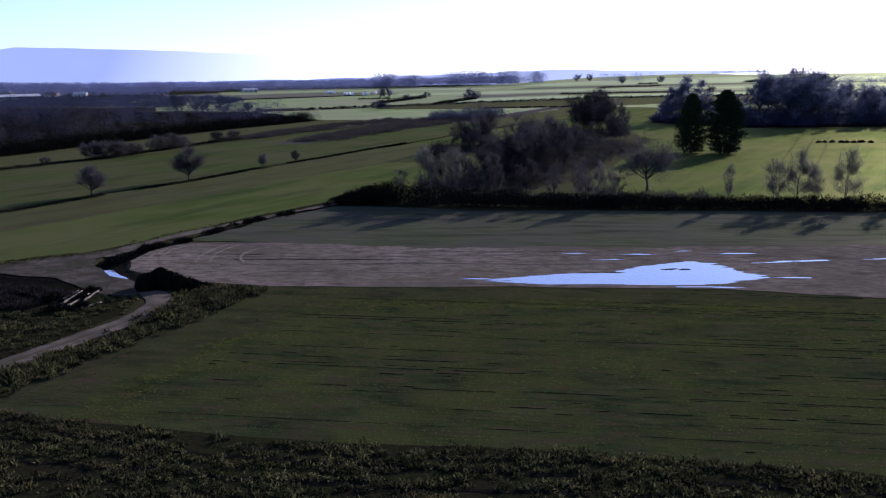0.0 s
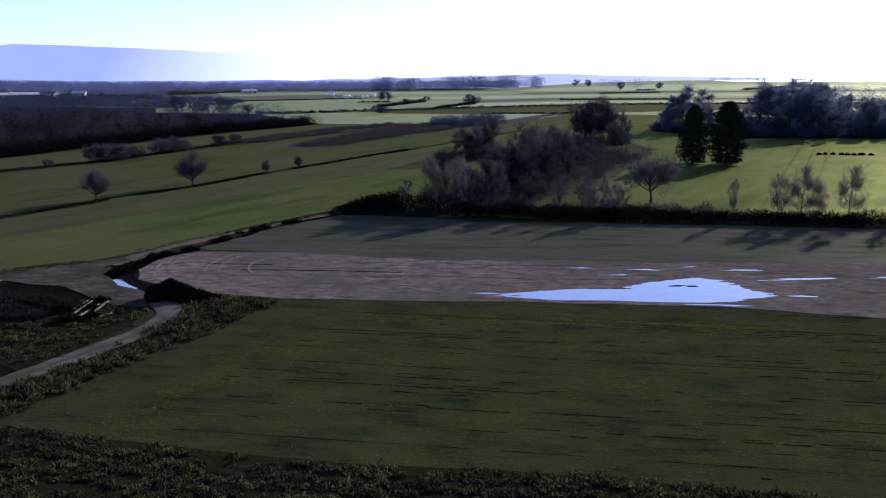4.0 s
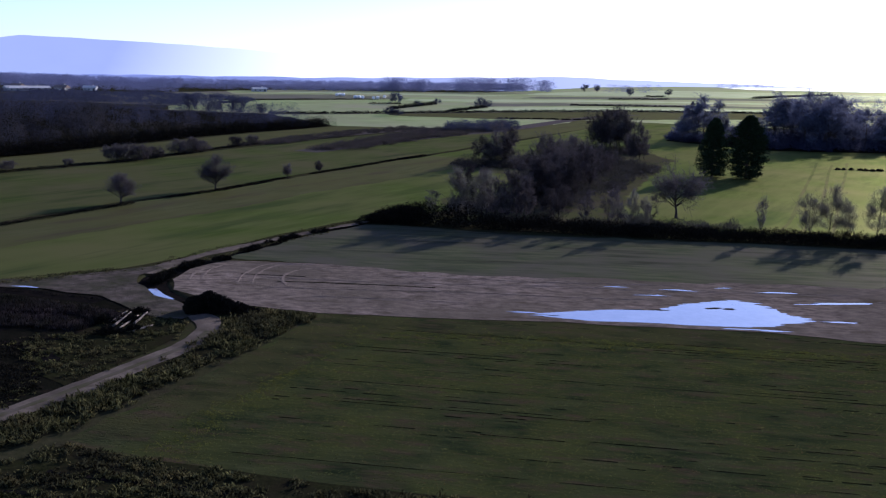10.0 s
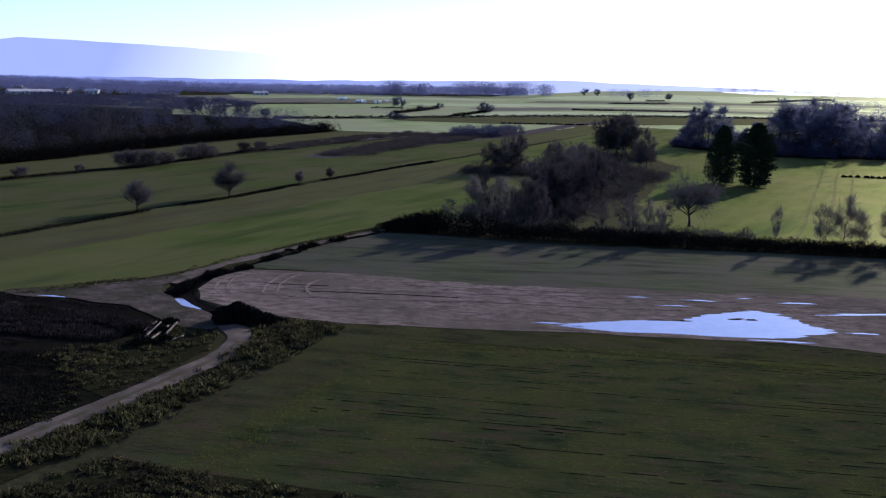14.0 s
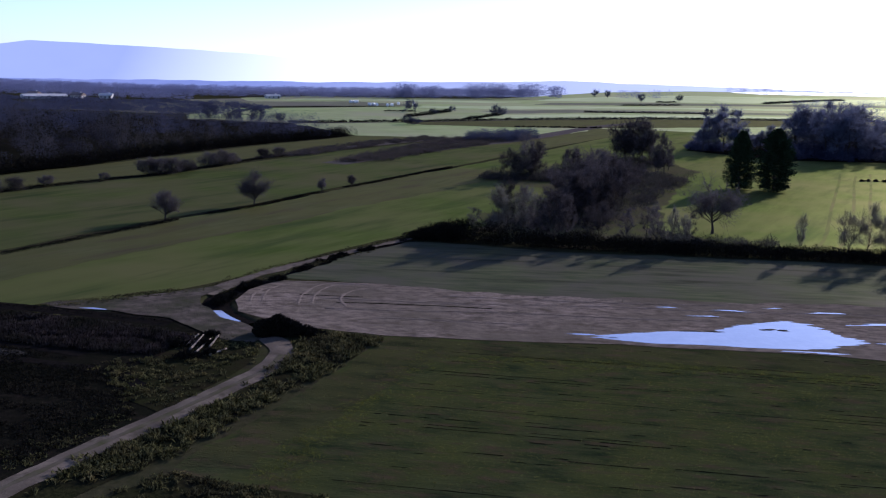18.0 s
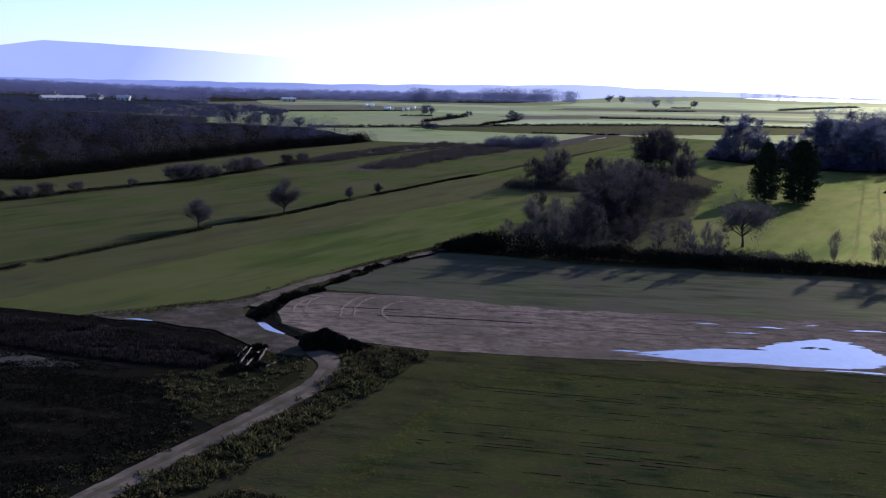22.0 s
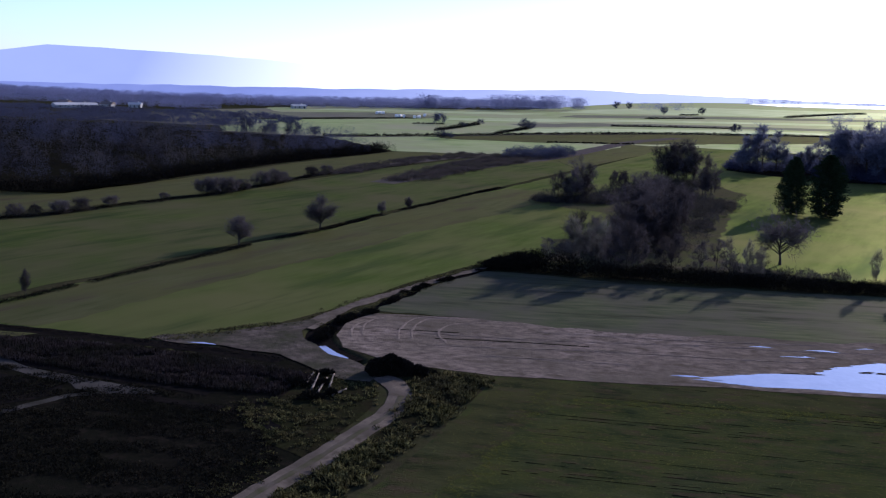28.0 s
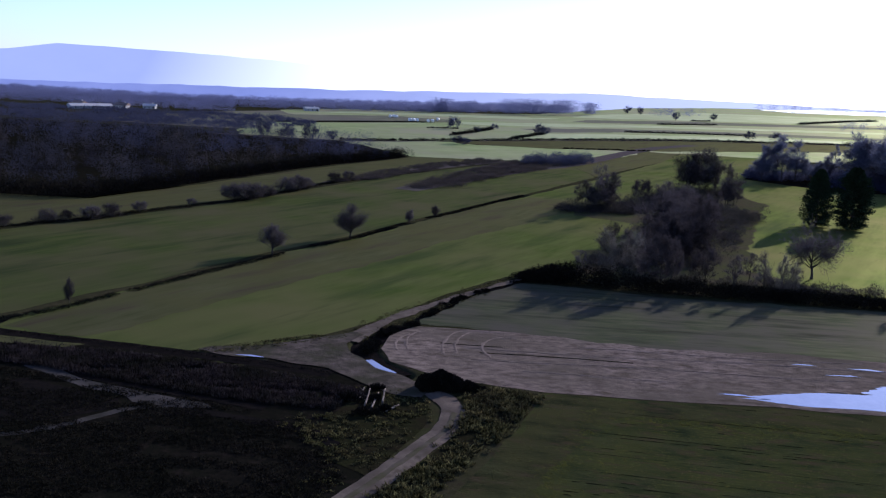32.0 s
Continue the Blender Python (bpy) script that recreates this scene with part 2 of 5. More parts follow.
M["film"] = mat("pale_wrap", (0.72, 0.67, 0.58), (0.8, 0.75, 0.66), 1.0, rough=0.5, bump=0)
# violet base colour carries part of the sky's reflection
M["water"] = mat("standing_water", (0.13, 0.125, 0.19), (0.17, 0.16, 0.23), 0.3, rough=0.04, bump=0.03, bscale=1.5, spec=0.55, ior=1.7)


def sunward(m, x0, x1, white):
    """Paints haze into a backdrop's glow: the colour pales towards the sun's side."""
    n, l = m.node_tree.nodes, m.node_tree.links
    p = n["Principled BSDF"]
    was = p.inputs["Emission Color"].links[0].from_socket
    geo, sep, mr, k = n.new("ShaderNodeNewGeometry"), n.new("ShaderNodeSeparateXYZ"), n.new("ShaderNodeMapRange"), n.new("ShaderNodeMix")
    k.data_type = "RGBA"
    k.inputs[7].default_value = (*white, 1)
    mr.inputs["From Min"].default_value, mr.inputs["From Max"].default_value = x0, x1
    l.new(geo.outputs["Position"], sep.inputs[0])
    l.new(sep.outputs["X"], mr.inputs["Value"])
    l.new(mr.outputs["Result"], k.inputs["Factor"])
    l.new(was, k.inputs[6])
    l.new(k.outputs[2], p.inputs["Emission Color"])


# the backdrop glows by itself, with distance haze in the glow colour
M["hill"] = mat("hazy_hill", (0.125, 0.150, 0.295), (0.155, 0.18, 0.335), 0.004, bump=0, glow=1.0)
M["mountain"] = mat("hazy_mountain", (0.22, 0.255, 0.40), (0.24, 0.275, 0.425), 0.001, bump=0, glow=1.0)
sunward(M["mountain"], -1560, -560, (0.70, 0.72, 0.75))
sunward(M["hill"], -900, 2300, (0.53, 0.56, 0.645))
M["litter"] = mat("leaf_litter", (0.03, 0.025, 0.016), (0.065, 0.053, 0.034), 0.9, (0.045, 0.048, 0.018), 0.12)
M["crop_edge"] = mat("crop_edge", (0.009, 0.011, 0.006), (0.034, 0.034, 0.015), 0.55, (0.031, 0.030, 0.012), 0.13, (0.035, 0.026, 0.016), 0.7, stretch=(3, 1, 1), turn=-8.7, bump=1.0, bscale=5)
# dark colour stands in for the shade between the weeds
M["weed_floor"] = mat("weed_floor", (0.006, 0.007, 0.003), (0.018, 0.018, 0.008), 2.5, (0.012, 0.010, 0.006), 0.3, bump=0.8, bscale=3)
# near-black: stands in for ditch shade, also colours dark ground lines
M["soil_shade"] = mat("black_soil_and_shade", (0.004, 0.004, 0.004), (0.010, 0.008, 0.007), 1.5, rough=0.9, bump=0.5)
M["path"] = mat("trodden_path", (0.034, 0.030, 0.028), (0.062, 0.054, 0.050), 0.8, (0.024, 0.022, 0.018), 0.2, bump=0.6)
# farthest wood: haze painted as a paler, bluer colour
M["haze_wood"] = mat("haze_tinted_wood", (0.075, 0.082, 0.150), (0.105, 0.112, 0.195), 0.01, bump=0, island=0.2, through_light=0.5)


# ---- building helpers ----
def mesh(name, verts, faces, material, smooth=False):
    me = bpy.data.meshes.new(name)
    me.from_pydata(verts, [], faces)
    me.materials.append(material)
    if smooth:
        me.polygons.foreach_set("use_smooth", [True] * len(me.polygons))
    me.update()
    return me


def part(name, me, parent, label=""):
    ob = new(name, me)
    ob.parent = parent
    return tagged(ob, label)


def quads_mesh(name, verts, material):
    """A mesh of loose four-cornered blades from an array of their corners."""
    n = len(verts) // 4
    me = bpy.data.meshes.new(name)
    me.vertices.add(4 * n)
    me.vertices.foreach_set("co", np.asarray(verts, np.float32).ravel())
    me.loops.add(4 * n)
    me.loops.foreach_set("vertex_index", np.arange(4 * n, dtype=np.int32))
    me.polygons.add(n)
    me.polygons.foreach_set("loop_start", np.arange(0, 4 * n, 4, dtype=np.int32))
    me.polygons.foreach_set("loop_total", np.full(n, 4, dtype=np.int32))
    me.materials.append(material)
    me.update(calc_edges=True)
    return me


def blades(name, root, way, length, width, material, droop=0.1, label="", category="plants"):
    """One object of many thin blades: roots, directions, lengths and widths as arrays."""
    n = len(root)
    way = way / np.linalg.norm(way, axis=1, keepdims=True)
    side = np.cross(way, np.random.normal(size=(n, 3)))
    side *= (width / np.maximum(np.linalg.norm(side, axis=1), 1e-6) / 2)[:, None]
    mid = root + way * (length * 0.5)[:, None]
    tip = root + way * length[:, None] - np.array([0, 0, 1]) * (droop * length)[:, None]
    me = quads_mesh(name, np.stack([root, mid + side, tip, mid - side], 1).reshape(-1, 3), material)
    return tagged(new(name, me), label, category, kind="stuff")


def inside(points, corners):
    """Which of the points lie in the polygon."""
    x, y, hit = points[:, 0], points[:, 1], np.zeros(len(points), bool)
    for (ax, ay), (bx, by) in zip(corners, corners[1:] + corners[:1]):
        cross = (ay > y) != (by > y)
        hit ^= cross & (x < (bx - ax) * (y - ay) / ((by - ay) or 1e-9) + ax)
    return hit


def sown(corners, count):
    """Random places in a polygon."""
    c = np.array(corners)
    p = np.random.uniform(c.min(0), c.max(0), (count * 3, 2))
    return p[inside(p, corners)][:count]


def tufts(name, places, per, height, lean, width, material, label, category, size=0.15, droop=0.15):
    """Tufts of blades at the places; height: the least and the most of a tuft."""
    n = len(places)
    h = np.random.uniform(*height, n).repeat(per)
    root = np.c_[places.repeat(per, 0) + np.random.normal(0, size, (n * per, 2)), np.zeros(n * per)]
    way = np.c_[np.random.normal(0, lean, (n * per, 2)), np.ones(n * per)]
    return blades(name, root, way, h * np.random.uniform(0.6, 1.1, n * per), np.random.uniform(*width, n * per), material, droop, label, category)


def mound(name, heart, half, height, count, length, width, material, label, category):
    """A thicket: blades that point out of a ridge of the given half-width and height round each heart point."""
    k = np.random.randint(0, len(heart), count)
    ang, r = np.random.uniform(0, 2 * np.pi, count), np.sqrt(np.random.uniform(0, 1, count))
    hx, hy = np.cos(ang) * r * half[k], np.sin(ang) * r * half[k]
    top = height[k] * np.sqrt(np.clip(1 - r ** 2, 0.02, 1))
    root = np.c_[heart[k, 0] + hx, heart[k, 1] + hy, top * np.random.uniform(0, 1, count) ** 0.6 * 0.92]
    way = np.c_[hx / half[k] * 0.9, hy / half[k] * 0.9, np.random.uniform(0.1, 1.2, count)] + np.random.normal(0, 0.45, (count, 3))
    return blades(name, root, way, np.random.uniform(*length, count), np.random.uniform(*width, count), material, 0.1, label, category)


def along(points, step, jitter=0.0):
    p = np.array([(v.x, v.y) for v in smoothed(points, step)])
    return p + np.random.normal(0, jitter, p.shape) if jitter else p


def rnd(a, b):
    return random.uniform(a, b)


def smoothed(points, step=2.0):
    """A curve through the points (Catmull-Rom), sampled about every step metres."""
    pts = [Vector((*p, 0)) for p in points]
    pts = [2 * pts[0] - pts[1], *pts, 2 * pts[-1] - pts[-2]]
    out = []
    for a, b, c, d in zip(pts, pts[1:], pts[2:], pts[3:]):
        n = max(1, round((c - b).length / step))
        for k in range(n):
            t = k / n
            out.append(0.5 * (2 * b + (c - a) * t + (2 * a - 5 * b + 4 * c - d) * t * t + (3 * b - a - 3 * c + d) * t ** 3))
    return [*out, pts[-2]]


def patch(name, corners, material, z=0.02, ragged=0.4, step=2.0, label="", category="field", fray=0.0):
    """A flat field with ragged edges, from its corners."""
    pts = [Vector((*p, 0)) for p in corners]
    edge = []
    for a, b in zip(pts, pts[1:] + pts[:1]):
        n = max(1, round((b - a).length / step))
        for k in range(n):
            p = a.lerp(b, k / n)
            w = noise.noise_vector(p * 0.25) + noise.noise_vector(p * 0.07) * 1.5
            fx = fray * noise.noise(Vector((p.x * 0.15, p.y * 1.7, 4))) + fray * 0.6 * noise.noise(Vector((p.x * 0.9, p.y * 4.0, 9)))
            edge.append((p.x + w.x * ragged + fx, p.y + w.y * ragged, z))
    bm = bmesh.new()
    face = bm.faces.new([bm.verts.new(v) for v in edge])
    bmesh.ops.triangulate(bm, faces=[face])
    me = bpy.data.meshes.new(name)
    bm.normal_update()
    for f in bm.faces:
        if f.normal.z < 0:
            f.normal_flip()
    bm.to_mesh(me)
    bm.free()
    me.materials.append(material)
    return tagged(new(name, me), label, category, kind="structure")


def ribbon(name, points, width, material, z=0.04, label="", category="track", ragged=0.1, step=1.0, crown=0.03):
    """A strip along a curve."""
    line = smoothed(points, step)
    vs, fs = [], []
    for k, p in enumerate(line):
        d = (line[min(k + 1, len(line) - 1)] - line[max(k - 1, 0)]).normalized()
        side = Vector((-d.y, d.x, 0))
        w = width(k / len(line)) if callable(width) else width
        for s in (-1, -0.35, 0.35, 1):
            q = p + side * (s * w / 2 + (noise.noise(p * 0.6 + Vector((s * 9, 0, 0))) * ragged if abs(s) == 1 else 0))
            vs.append((q.x, q.y, z + (crown if abs(s) < 1 else 0)))
    for k in range(len(line) - 1):
        for j in range(3):
            a = k * 4 + j
            fs.append((a, a + 1, a + 5, a + 4))
    return tagged(new(name, mesh(name, vs, fs, material)), label, category, kind="structure")


# ---- the ground: one sheet, flat, with ditches cut into it ----
DITCH_MEADOW = [(-96, 98), (-87, 111.5), (-82.5, 118.9), (-75.7, 133), (-70.1, 144.6), (-64.3, 156.5), (-58, 170), (-51.4, 181), (-41.5, 204), (-29.5, 228), (-16.4, 256), (-10, 268)]
DITCH_ROUGH = [(-120, 113), (-86, 105.5), (-70, 102.3), (-55, 99), (-42, 95.4)]
DITCH_SOIL = [(-34.2, 96.2), (-36.5, 99.0), (-38.6, 102.5), (-39.5, 107), (-38, 112), (-35.5, 117.5)]
DITCH_LANE = [(-33.5, 121), (-31, 127), (-27, 134.5), (-22, 142.5), (-17, 149)]
CUTS = [(smoothed(DITCH_MEADOW, 1.5), 1.3, 0.7), (smoothed(DITCH_ROUGH, 1.5), 0.75, 1.2), (smoothed(DITCH_SOIL, 0.7), 1.4, 1.1), (smoothed(DITCH_LANE, 1.0), 0.8, 0.5)]


def axis(lo, hi, step, far):
    inner = np.arange(lo, hi + 0.01, step)
    out, s, v = [], step, hi
    while v < far:
        s *= 1.25
        v += s
        out.append(v)
    low, s, v = [], step, lo
    while v > -far:
        s *= 1.25
        v -= s
        low.append(v)
    return np.array(low[::-1] + inner.tolist() + out)


def cut_depth(x, y):
    z = np.zeros_like(x)
    for line, half, deep in CUTS:
        pts = np.array([(p.x, p.y) for p in line])
        lo, hi = pts.min(0) - 3, pts.max(0) + 3
        sel = np.where((x > lo[0]) & (x < hi[0]) & (y > lo[1]) & (y < hi[1]))[0]
        if not len(sel):
            continue
        best = np.full(len(sel), 1e9)
        for a, b in zip(pts, pts[1:]):
            d = b - a
            u = np.clip(((x[sel] - a[0]) * d[0] + (y[sel] - a[1]) * d[1]) / max(d @ d, 1e-9), 0, 1)
            best = np.minimum(best, np.hypot(x[sel] - a[0] - u * d[0], y[sel] - a[1] - u * d[1]))
        z[sel] = np.minimum(z[sel], -deep * np.clip(1.35 - best / half, 0, 1))
    return z


gx, gy = axis(-100, 70, 0.7, 4600), axis(44, 270, 0.7, 4600)
mx, my = np.meshgrid(gx, gy)
mz = cut_depth(mx.ravel(), my.ravel())


def dip(x, y):
    """How far the plain has sunk towards the far valley, beyond its last fields."""
    d, az = np.hypot(x, y), np.arctan2(x, np.maximum(y, 1))
    start = 1080 + 1000 * np.clip((az - 0.08) / 0.25, 0, 1)
    return np.where(y > 0, -0.036 * np.maximum(d - start, 0), 0)


mz = mz + dip(mx.ravel(), my.ravel())
nx, ny = len(gx), len(gy)
idx = np.arange(nx * ny).reshape(ny, nx)
quads = np.stack([idx[:-1, :-1], idx[:-1, 1:], idx[1:, 1:], idx[1:, :-1]], -1).reshape(-1, 4)
ground = new("ground", mesh("ground", np.stack([mx.ravel(), my.ravel(), mz], 1).tolist(), quads.tolist(), M["verge"], True))
tagged(ground, "dull winter verge grass over the flat plain", "ground", kind="structure")

MEADOW_LINE = [(-86, 114.5), (-80, 125), (-72.5, 141), (-61, 164.5), (-49, 185), (-38, 208), (-24, 238), (-8.5, 268), (20, 325), (60, 412), (108, 540)]
patch("field_meadow", [(-87, 107.4), (-83, 105.8), (-76, 104.5), (-68, 102.9), (-60, 101.6), (-54.5, 103.4), (-49, 107.4), (-44.6, 111.8), (-39.6, 119), (-29, 138), (-20, 152.5), (40, 150), (125, 137), (230, 120), (230, 317), (104, 317), (118, 360), (140, 530), *MEADOW_LINE[::-1]], M["meadow"], 0.02, 0.5, 3.0, "bright green winter meadow beside the farm track")
patch("field_meadow_verge", [(-86, 108), (-82, 106.4), (-75, 105), (-70, 110), (-64.3, 125), (-54.8, 139), (-44.4, 159), (-28.6, 187), (-15.8, 210), (0.4, 239), (4, 262), (-10, 264.5), (-24.7, 236), (-38.7, 206), (-49.7, 183), (-61.7, 162), (-73, 139)], M["meadow_dull"], 0.04, 1.3, 1.5, "duller uncut strip of meadow along the ditch")
patch("field_middle", [(-89, 113), (-75.5, 139), (-64.5, 162.5), (-52.5, 184), (-41.5, 206.5), (-27.5, 236.5), (-11.5, 266.5), (20, 333), (16, 375), (-4, 390), (-27, 348), (-52, 306), (-74, 257), (-85, 229), (-101, 203), (-107, 191), (-117, 178), (-140, 150)], M["meadow_dark"], 0.02, 0.5, 3.0, "green meadow between two ditches")
patch("field_back_strip", [(-124, 174), (-105, 203), (-89, 229), (-78, 257), (-58, 311), (-33, 352), (-10, 383), (-30, 383), (-50, 382), (-82, 318), (-105, 259), (-122, 221), (-150, 222)], M["meadow_dull"], 0.02, 0.5, 3.0, "pale green strip below the wood")
patch("field_back_strip", [(16.5, 371), (20.5, 334), (62, 416), (106, 541), (90, 536), (66, 478), (42, 424), (22, 390)], M["meadow_dull"], 0.02, 0.5, 4.0, "pale green strip beyond the meadow")
patch("field_stubble", [(-35, 118.5), (-21, 116.3), (1, 112.5), (29, 112), (56, 111.5), (140, 105), (140, 132), (67, 136.5), (37, 139.5), (10, 142), (-8, 145.5), (-17, 148), (-25, 136), (-31, 126)], M["stubble"], 0.042, 1.0, 1.0, "olive strip of short grass before the hedge")
patch("field_soil", [(-32, 98), (-27.5, 95.5), (-18, 92.9), (7, 91.8), (30, 90), (43, 86), (75, 78), (140, 66), (140, 106), (56, 112), (29, 112.4), (1, 112.9), (-21, 116.6), (-34, 117.3), (-36.5, 112), (-37, 106), (-35.5, 101)], M["soil"], 0.035, 0.35, 1.5, "bare brown wet ploughland with puddles")
patch("field_crop", [(-17.9, 92.6), (7, 91.4), (30, 89.6), (43, 85.6), (75, 77.6), (140, 65), (140, 20), (60, 38), (24, 46.7), (7, 49.8), (-8, 52), (-18.2, 54.4), (-24.2, 55.7), (-30.8, 58.2), (-29.5, 63), (-27, 67.3), (-23.9, 75), (-20.9, 83.5)], M["crop"], 0.03, 0.3, 1.5, "young dark green crop drilled in rows")
patch("field_crop_edge", [(-17.5, 92.3), (7, 91.1), (30, 89.3), (43, 85.3), (75, 77.3), (75, 72.5), (43, 80), (30, 84.5), (7, 86.5), (-8, 87.5), (-14, 84), (-20, 70), (-26, 59.5), (-30.2, 58.6), (-29, 63), (-26.6, 67.3), (-23.5, 75), (-20.5, 83.5)], M["crop_edge"], 0.045, 1.1, 1.0, "yellower headland along the edge of the crop")
patch("weed_floor", [(-37, 50), (-30.5, 58), (-21, 55.3), (-8, 52.3), (7, 51.1), (24, 47), (60, 38.5), (90, 28), (90, 8), (-10, 20), (-50, 30)], M["weed_floor"], 0.05, 0.4, 1.0, "ground under the weeds, darkened for their shade", "ground")
patch("weed_floor", [(-37, 52), (-33, 58.5), (-30.4, 63.6), (-28.4, 68.5), (-26.2, 73.5), (-23.6, 78.4), (-20.6, 86.4), (-18.4, 92), (-26.5, 95), (-28.4, 92), (-26.6, 88), (-26.7, 85), (-27.4, 80.7), (-29, 75.4), (-32.6, 68.5), (-36.4, 61.9), (-41.5, 53)], M["weed_floor"], 0.055, 0.3, 1.0, "ground under the weeds, darkened for their shade", "ground")
patch("weed_floor", [(-41.5, 79), (-39, 72), (-35, 69), (-32.6, 76), (-30.4, 82), (-30.4, 88), (-33.5, 92), (-38, 90), (-40, 84)], M["weed_floor"], 0.05, 0.3, 1.0, "ground under the weeds, darkened for their shade", "ground")
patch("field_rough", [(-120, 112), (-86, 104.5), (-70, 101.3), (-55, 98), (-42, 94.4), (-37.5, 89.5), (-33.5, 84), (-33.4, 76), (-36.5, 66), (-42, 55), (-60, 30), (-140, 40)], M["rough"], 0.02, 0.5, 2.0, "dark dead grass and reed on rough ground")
patch("mud_yard", [(-59, 101.9), (-52, 100.4), (-42, 97), (-38, 93.2), (-34.5, 90.4), (-31.5, 89.6), (-30, 92), (-33.4, 95.4), (-37.3, 98.6), (-39.9, 102.6), (-41, 107), (-39.4, 112), (-40.6, 113.4), (-44.5, 110.5), (-49, 107), (-54, 104.4), (-58, 103.4)], M["mud"], 0.105, 0.7, 0.8, "grey-brown churned mud where the tracks meet", "mud")
# near-black to match the tuft-shaded ground beside it
patch("weed_floor", [(-50, 97.4), (-42, 94.0), (-38.5, 90.0), (-34, 85.5), (-33, 84), (-31.6, 89.4), (-34.4, 91), (-37.8, 94), (-42, 97.8), (-50, 100.4)], M["rough"], 0.024, 0.3, 1.0, "dark ground round the logs", "ground")
ribbon("track", [(-49.5, 38), (-43, 50), (-38.5, 60), (-34.1, 68.4), (-30.6, 75.8), (-28.6, 80.6), (-27.9, 85.2), (-28.6, 88.4), (-30.8, 91.4), (-34, 93.9), (-37.5, 96.5), (-40.5, 100.5)], 2.5, M["track"], 0.07, "pale gravel farm track curving past the ditch", ragged=0.25)
ribbon("track", [(-41.5, 108.5), (-40, 113.5), (-37, 121), (-31, 131), (-24, 141.5), (-17, 151)], lambda u: 2.4 - 1.3 * u + 0.4 * math.sin(23 * u), M["track"], 0.07, "pale earth lane along the meadow", ragged=0.5)
patch("field_verge_strip", [(-120, 111.5), (-86, 104.2), (-73, 101.3), (-75, 99.9), (-86, 101.4), (-120, 107.5)], M["meadow_dull"], 0.05, 0.4, 1.0, "dull green grass strip along the straight ditch")
patch("path", [(-76, 94.6), (-73.1, 93.2), (-67.5, 89.4), (-61.8, 87.2), (-58.2, 85.6), (-53.6, 84.1), (-51.5, 82.8), (-54, 82.4), (-57.4, 82.8), (-60.4, 83.6), (-61.6, 85.2), (-67, 87.2), (-73, 91.2), (-76, 93)], M["path"], 0.05, 0.4, 0.8, "faint trodden ground among dead grass", "path")
ribbon("path", [(-56.5, 82.4), (-60, 81.8), (-62.9, 78.6), (-65.5, 76), (-70, 73.4), (-80, 70)], 1.0, M["path"], 0.05, "faint trodden side path among dead grass", "path", 0.4, 0.7, 0.0)
patch("wet_line", [(-74, 89.6), (-67.4, 86.4), (-62.2, 84.4), (-61.4, 82.4), (-64, 79.8), (-67, 77.4), (-73, 76), (-82, 80)], M["soil_shade"], 0.045, 0.6, 0.8, "black ground between the paths", "ditch")
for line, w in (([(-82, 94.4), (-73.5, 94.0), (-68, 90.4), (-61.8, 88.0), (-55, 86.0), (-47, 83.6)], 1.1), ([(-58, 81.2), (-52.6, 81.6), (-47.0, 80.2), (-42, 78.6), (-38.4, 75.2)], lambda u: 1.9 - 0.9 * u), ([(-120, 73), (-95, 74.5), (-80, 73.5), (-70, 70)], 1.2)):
    ribbon("wet_line", line, w, M["soil_shade"], 0.06, "black line through the rough ground", "ditch", 0.5, 0.7, 0.0)
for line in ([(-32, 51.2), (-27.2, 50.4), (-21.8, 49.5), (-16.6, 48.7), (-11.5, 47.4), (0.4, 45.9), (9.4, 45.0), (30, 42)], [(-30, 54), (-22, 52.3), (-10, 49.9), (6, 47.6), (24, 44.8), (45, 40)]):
    ribbon("wheel_track", line, 0.45, M["soil_shade"], 0.075, "dark wheel line through the weeds", "track", 0.3, 0.6, 0.0)
# black strips put the shade inside the ditches into colour
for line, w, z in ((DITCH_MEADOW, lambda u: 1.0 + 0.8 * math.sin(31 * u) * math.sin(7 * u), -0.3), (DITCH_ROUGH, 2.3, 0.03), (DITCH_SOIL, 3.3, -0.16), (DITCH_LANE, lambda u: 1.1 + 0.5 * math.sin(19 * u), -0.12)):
    ribbon("ditch_bed", line, w, M["soil_shade"], z, "black strip along the ditch, painted for its shade", "ditch", 0.25, 0.7, 0.0)
ribbon("track_crown", [(-43.1, 50), (-38.6, 60), (-34.2, 68.4), (-30.6, 75.8), (-28.5, 80.6), (-27.8, 85)], 0.6, M["track_crown"], 0.115, "darker worn strip along the middle of the track", "track", 0.2)
for name, line, w, key, label in (
    ("field_strip", [(-46, 268), (-36, 288), (-10, 340), (20, 388), (70, 496), (108, 550)], 9, "fallow", "brown fallow strip of dead herbs"),
    ("field_strip", [(-72, 277), (-58, 300), (-48, 324), (-34, 352), (-14, 383)], lambda u: 2.5 + 10 * u, "fallow", "brown fallow strip between meadows"),
    ("field_strip", [(-160, 470), (-92, 459), (-36, 492), (30, 542), (107, 589), (188, 615), (330, 646), (600, 715)], 5, "fallow", "dark strip of dead grass along a drain"),
):
    ribbon(name, line, w, M[key], 0.05, label, "field", 1.0, 5.0)

